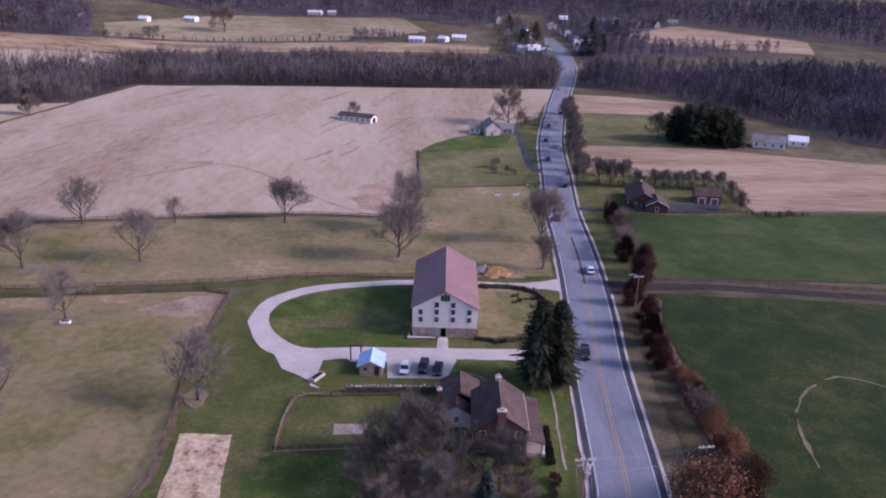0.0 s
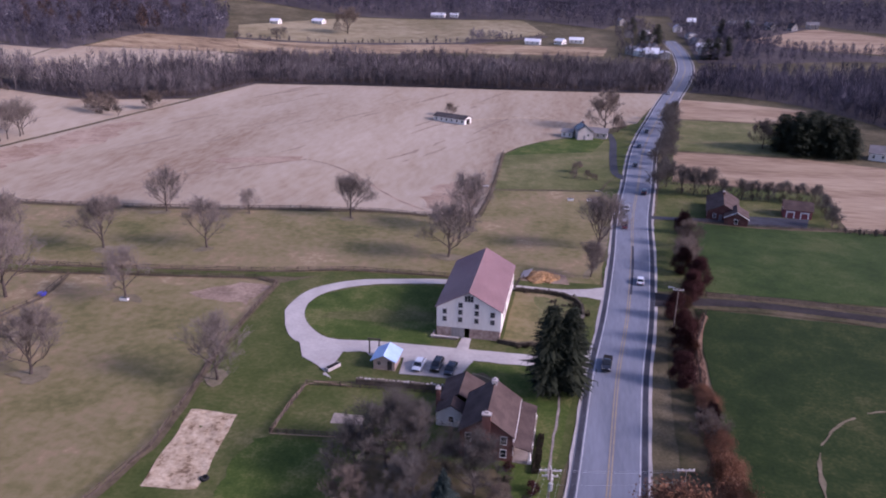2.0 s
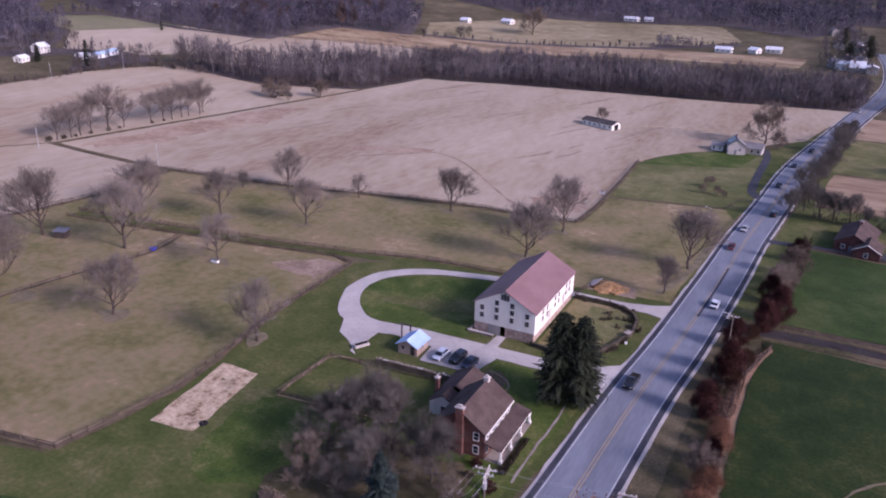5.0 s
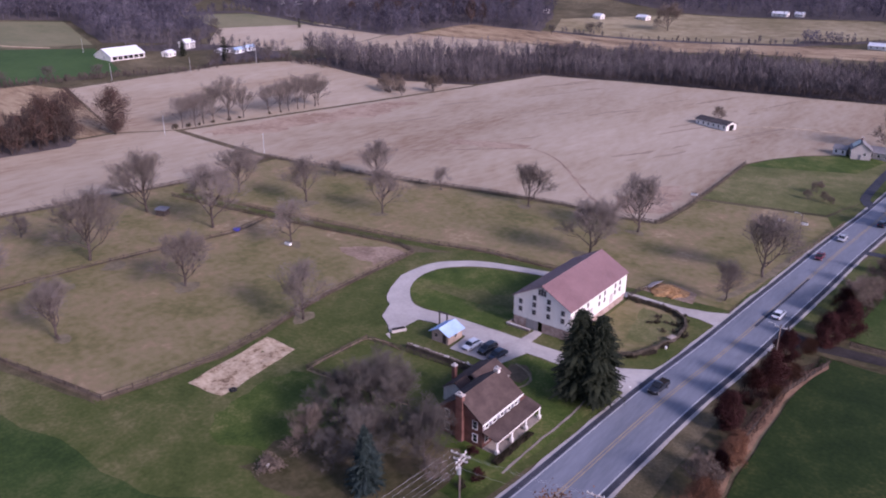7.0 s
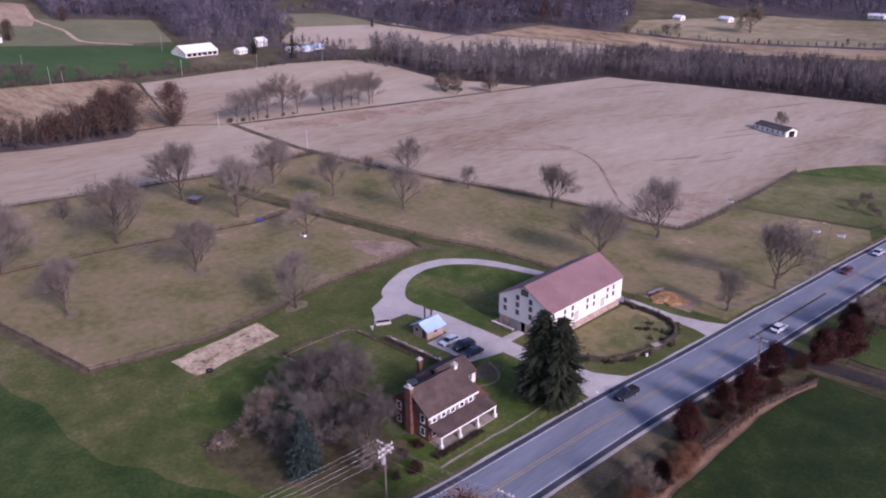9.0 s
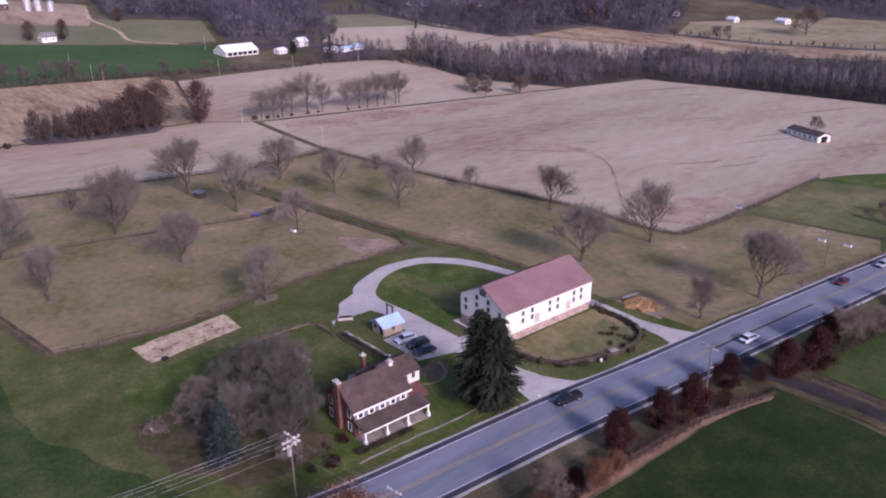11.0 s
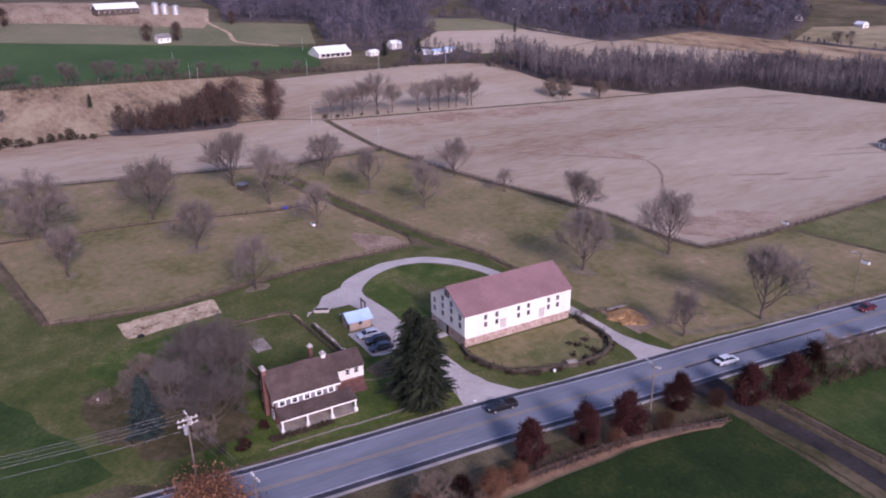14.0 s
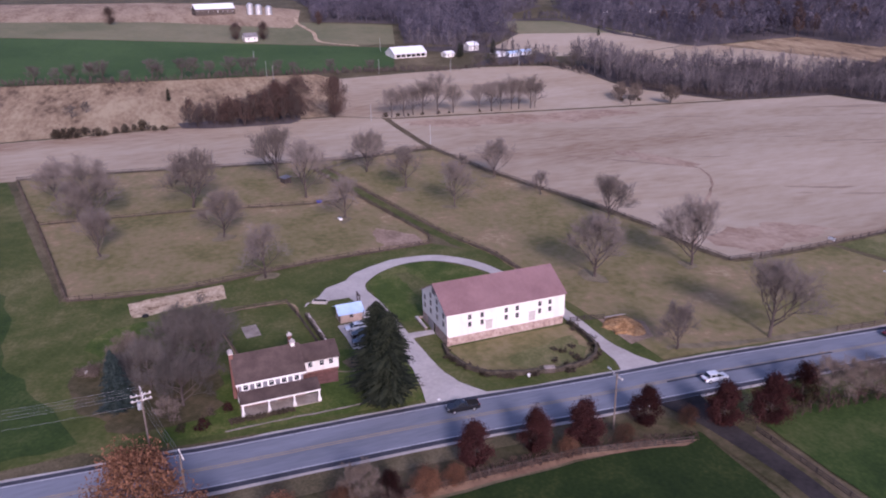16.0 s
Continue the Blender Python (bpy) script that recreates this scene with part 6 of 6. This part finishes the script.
tp = pole("tall utility pole with crossarms and a transformer", 19.6, -54.2, 10.4, ((10.1, 3.0), (9.2, 2.2)), 8, True)
for zz in (9.75, 8.9):
    part("crossarm", Build().box(0.1, -1.5, zz - 0.08, 0.26, 1.5, zz + 0.08), M["concrete"], tp, "pale weathered crossarm")
    for e in (-1.3, -0.6, 0.6, 1.3):
        part("insulator", Build().tube([(0.18, e, zz + 0.08), (0.18, e, zz + 0.32)], [0.09, 0.06], 6), M["white_trim"], tp)
pole("utility pole with a crossarm across the road", 37.7, -49.8, 9.8, ((9.7, 2.4),), 10)
pole("utility pole with a street lamp behind the red-leaved trees", 42.7, 13.5, 10.0, ((9.3, 2.2),), 5, lamp=True)
pole("utility pole with a lamp beside the road", 27.4, 91, 9.5, (), 5, lamp=True)
pole("pale metal pole at the field corner", -161.3, 60.6, 8.2, (), 0, mat=M["metal"], rad=0.14)
pole("pale metal pole at the end of the tree row", -212.3, 50.5, 8.2, (), 0, mat=M["metal"], rad=0.14)
for x, y in ((-360.5, 20.4), (-327, 22), (-314, 23.7), (-313, 86), (-306, 129), (-307, 176), (-382, 108.5)):
    pole("pale utility pole along the wheat field", x, y, 9, (), 0, mat=M["metal"], rad=0.1)


def wire(a, b2, sag, name="overhead_wire"):
    a, b2 = Vector(a), Vector(b2)
    pts = [a.lerp(b2, t) - Vector((0, 0, sag * 4 * t * (1 - t))) for t in np.linspace(0, 1, 13)]
    ob = part(name, Build().tube(pts, [0.009] * 13, 3), M["metal"])
    return tagged(ob, "thin pale overhead power wire", "wire", "overhead wires")


for k, (dx, z) in enumerate(((-1.4, 10.4), (-0.55, 10.4), (0.55, 10.4), (1.4, 10.4), (0.0, 8.0))):
    wire((19.6 + dx, -54.2, z), (13.5 + dx, -104, z), 1.0)
    if k in (0, 3, 4):
        wire((19.6 + dx, -54.2, z), (37.7 + dx * 0.4, -49.8, 9.8 if z > 9 else 8.0), 0.4)
pole("utility pole beside the sown field", 13.5, -104, 10.4, ((10.1, 3.0), (9.2, 2.2)), 8)

# ---- vehicles ----
def loft(stations):
    """A closed body from cross-sections: position along, floor, top, half width, chamfer."""
    b = Build()
    for x, z0, z1, hw, c in stations:
        b.v += [(x, -hw + c * 0.5, z0), (x, hw - c * 0.5, z0), (x, hw, z0 + c), (x, hw, z1 - c), (x, hw - c, z1), (x, -hw + c, z1), (x, -hw, z1 - c), (x, -hw, z0 + c)]
    n = len(stations)
    b.f = [(i * 8 + k, (i + 1) * 8 + k, (i + 1) * 8 + (k + 1) % 8, i * 8 + (k + 1) % 8) for i in range(n - 1) for k in range(8)]
    b.f += [tuple(range(8)), tuple((n - 1) * 8 + k for k in range(7, -1, -1))]
    return b


def car(label, paint, m, kind="sedan", group=""):
    ob = thing("pickup" if kind == "pickup" else "car", label, "truck" if kind == "pickup" else "car", m, group)
    tall = {"sedan": 0.0, "suv": 0.25, "pickup": 0.2}[kind]
    L = {"sedan": 2.35, "suv": 2.4, "pickup": 2.75}[kind]
    hood = 0.92 + tall
    part("body", loft([(-L, 0.42, 0.72 + tall, 0.78, 0.08), (-L + 0.15, 0.3, hood - 0.04, 0.88, 0.1), (-L + 0.7, 0.26, hood, 0.92, 0.1), (0, 0.26, hood + 0.04, 0.93, 0.1), (L - 1.2, 0.26, hood - 0.02, 0.92, 0.1), (L - 0.2, 0.3, hood - 0.14, 0.86, 0.1), (L, 0.42, 0.7 + tall, 0.74, 0.08)]), paint, ob, smooth=False)
    back = {"sedan": -1.75, "suv": -2.2, "pickup": -0.55}[kind]
    cab = part("cabin", loft([(back, hood, hood + 0.06, 0.8, 0.02), (back + 0.35, hood, hood + 0.5, 0.72, 0.06), (back + 0.75, hood, hood + 0.56, 0.7, 0.08), (0.35, hood, hood + 0.56, 0.7, 0.08), (0.65, hood, hood + 0.48, 0.72, 0.06), (1.35, hood, hood + 0.05, 0.8, 0.02)]), M["glass"], ob, "dark tinted car glass")
    part("roof_panel", loft([(back + 0.4, hood + 0.5, hood + 0.56, 0.66, 0.02), (back + 0.8, hood + 0.52, hood + 0.61, 0.68, 0.03), (0.3, hood + 0.52, hood + 0.61, 0.68, 0.03), (0.6, hood + 0.46, hood + 0.53, 0.66, 0.02)]), paint, cab)
    for sx in (-1, 1):
        for px in (back + 0.3, (back + 0.6) / 2 + 0.15, 0.85):
            part("pillar", Build().tube([(px, sx * 0.79, hood), (px * 0.82, sx * 0.7, hood + 0.54)], [0.05, 0.045], 4), paint, cab)
    if kind == "pickup":
        # Black plate on the body paints the dark of the bed.
        part("bed", Build().box(-2.6, -0.78, hood - 0.02, -0.7, 0.78, hood + 0.05), M["black"], ob, "black plate for the dark of the open load bed")
    for sx in (-1, 1):
        for px in (-L * 0.6, L * 0.62):
            wh = part("tyre", Build().tube([(px, sx * 0.72, 0.33), (px, sx * 0.95, 0.33)], [0.34, 0.34], 14), M["rubber"], ob, "black tyre")
            part("rim", Build().tube([(px, sx * 0.94, 0.33), (px, sx * 0.965, 0.33)], [0.2, 0.19], 10), M["metal"], wh)
        part("headlight", Build().box(L - 0.12, sx * 0.62 - 0.16, hood - 0.32, L - 0.01, sx * 0.62 + 0.16, hood - 0.18), M["lamp_lens"], ob, "clear headlight")
        part("tail_light", Build().box(-L - 0.01, sx * 0.64 - 0.13, hood - 0.3, -L + 0.1, sx * 0.64 + 0.13, hood - 0.1), M["red_lens"], ob, "red tail light")
        part("mirror", Build().box(0.75, sx * 0.95 - 0.07, hood + 0.02, 0.9, sx * 0.95 + 0.07, hood + 0.16), paint, ob)
    part("bumper", Build().box(L - 0.06, -0.7, 0.4, L + 0.05, 0.7, 0.58), M["rubber"], ob)
    part("bumper", Build().box(-L - 0.05, -0.7, 0.4, -L + 0.06, 0.7, 0.58), M["rubber"], ob)
    return ob


car("white sedan with dark windows parked on the gravel", M["car_white"], pose(-7.4, -14.0, 0.19, 0, 0, -94), "sedan", "parked cars")
car("black sport utility car parked on the gravel", M["car_black"], pose(-3.9, -13.6, 0.19, 0, 0, -96), "suv", "parked cars")
car("dark navy sedan parked on the gravel", M["car_navy"], pose(-1.1, -14.2, 0.19, 0, 0, -96), "sedan", "parked cars")


def on_road(y, side):
    """A pose in a lane at y; side -1 comes towards the farm house, 1 goes away."""
    for i in range(len(ROAD) - 1):
        (xa, ya), (xb, yb) = ROAD[i], ROAD[i + 1]
        if ya <= y <= yb:
            t = (y - ya) / (yb - ya)
            x = xa + (xb - xa) * t
            ang = math.degrees(math.atan2(yb - ya, xb - xa))
            x += 2.4 * side
            return pose(x, y, land(x, y) + 0.21, 0, 0, ang if side > 0 else ang + 180)


for y, side, paint, kind, label in ((38, 1, "car_white", "sedan", "white sedan on the road"), (-6, -1, "car_black", "pickup", "black pickup truck on the road"), (104, -1, "car_silver", "sedan", "silver sedan on the road"), (124, 1, "car_navy", "suv", "dark utility car on the road"), (162, -1, "car_black", "sedan", "black sedan on the road"), (184, 1, "car_silver", "suv", "silver utility car on the road"), (196, -1, "car_navy", "sedan", "dark sedan on the road"), (228, -1, "car_black", "suv", "black utility car on the road"), (262, 1, "car_navy", "sedan", "dark sedan on the road"), (330, -1, "car_silver", "sedan", "silver sedan on the road"), (84, -1, "car_red", "sedan", "dark red sedan on the road")):
    car(label, M[paint], on_road(y, side), kind, "cars on the road")
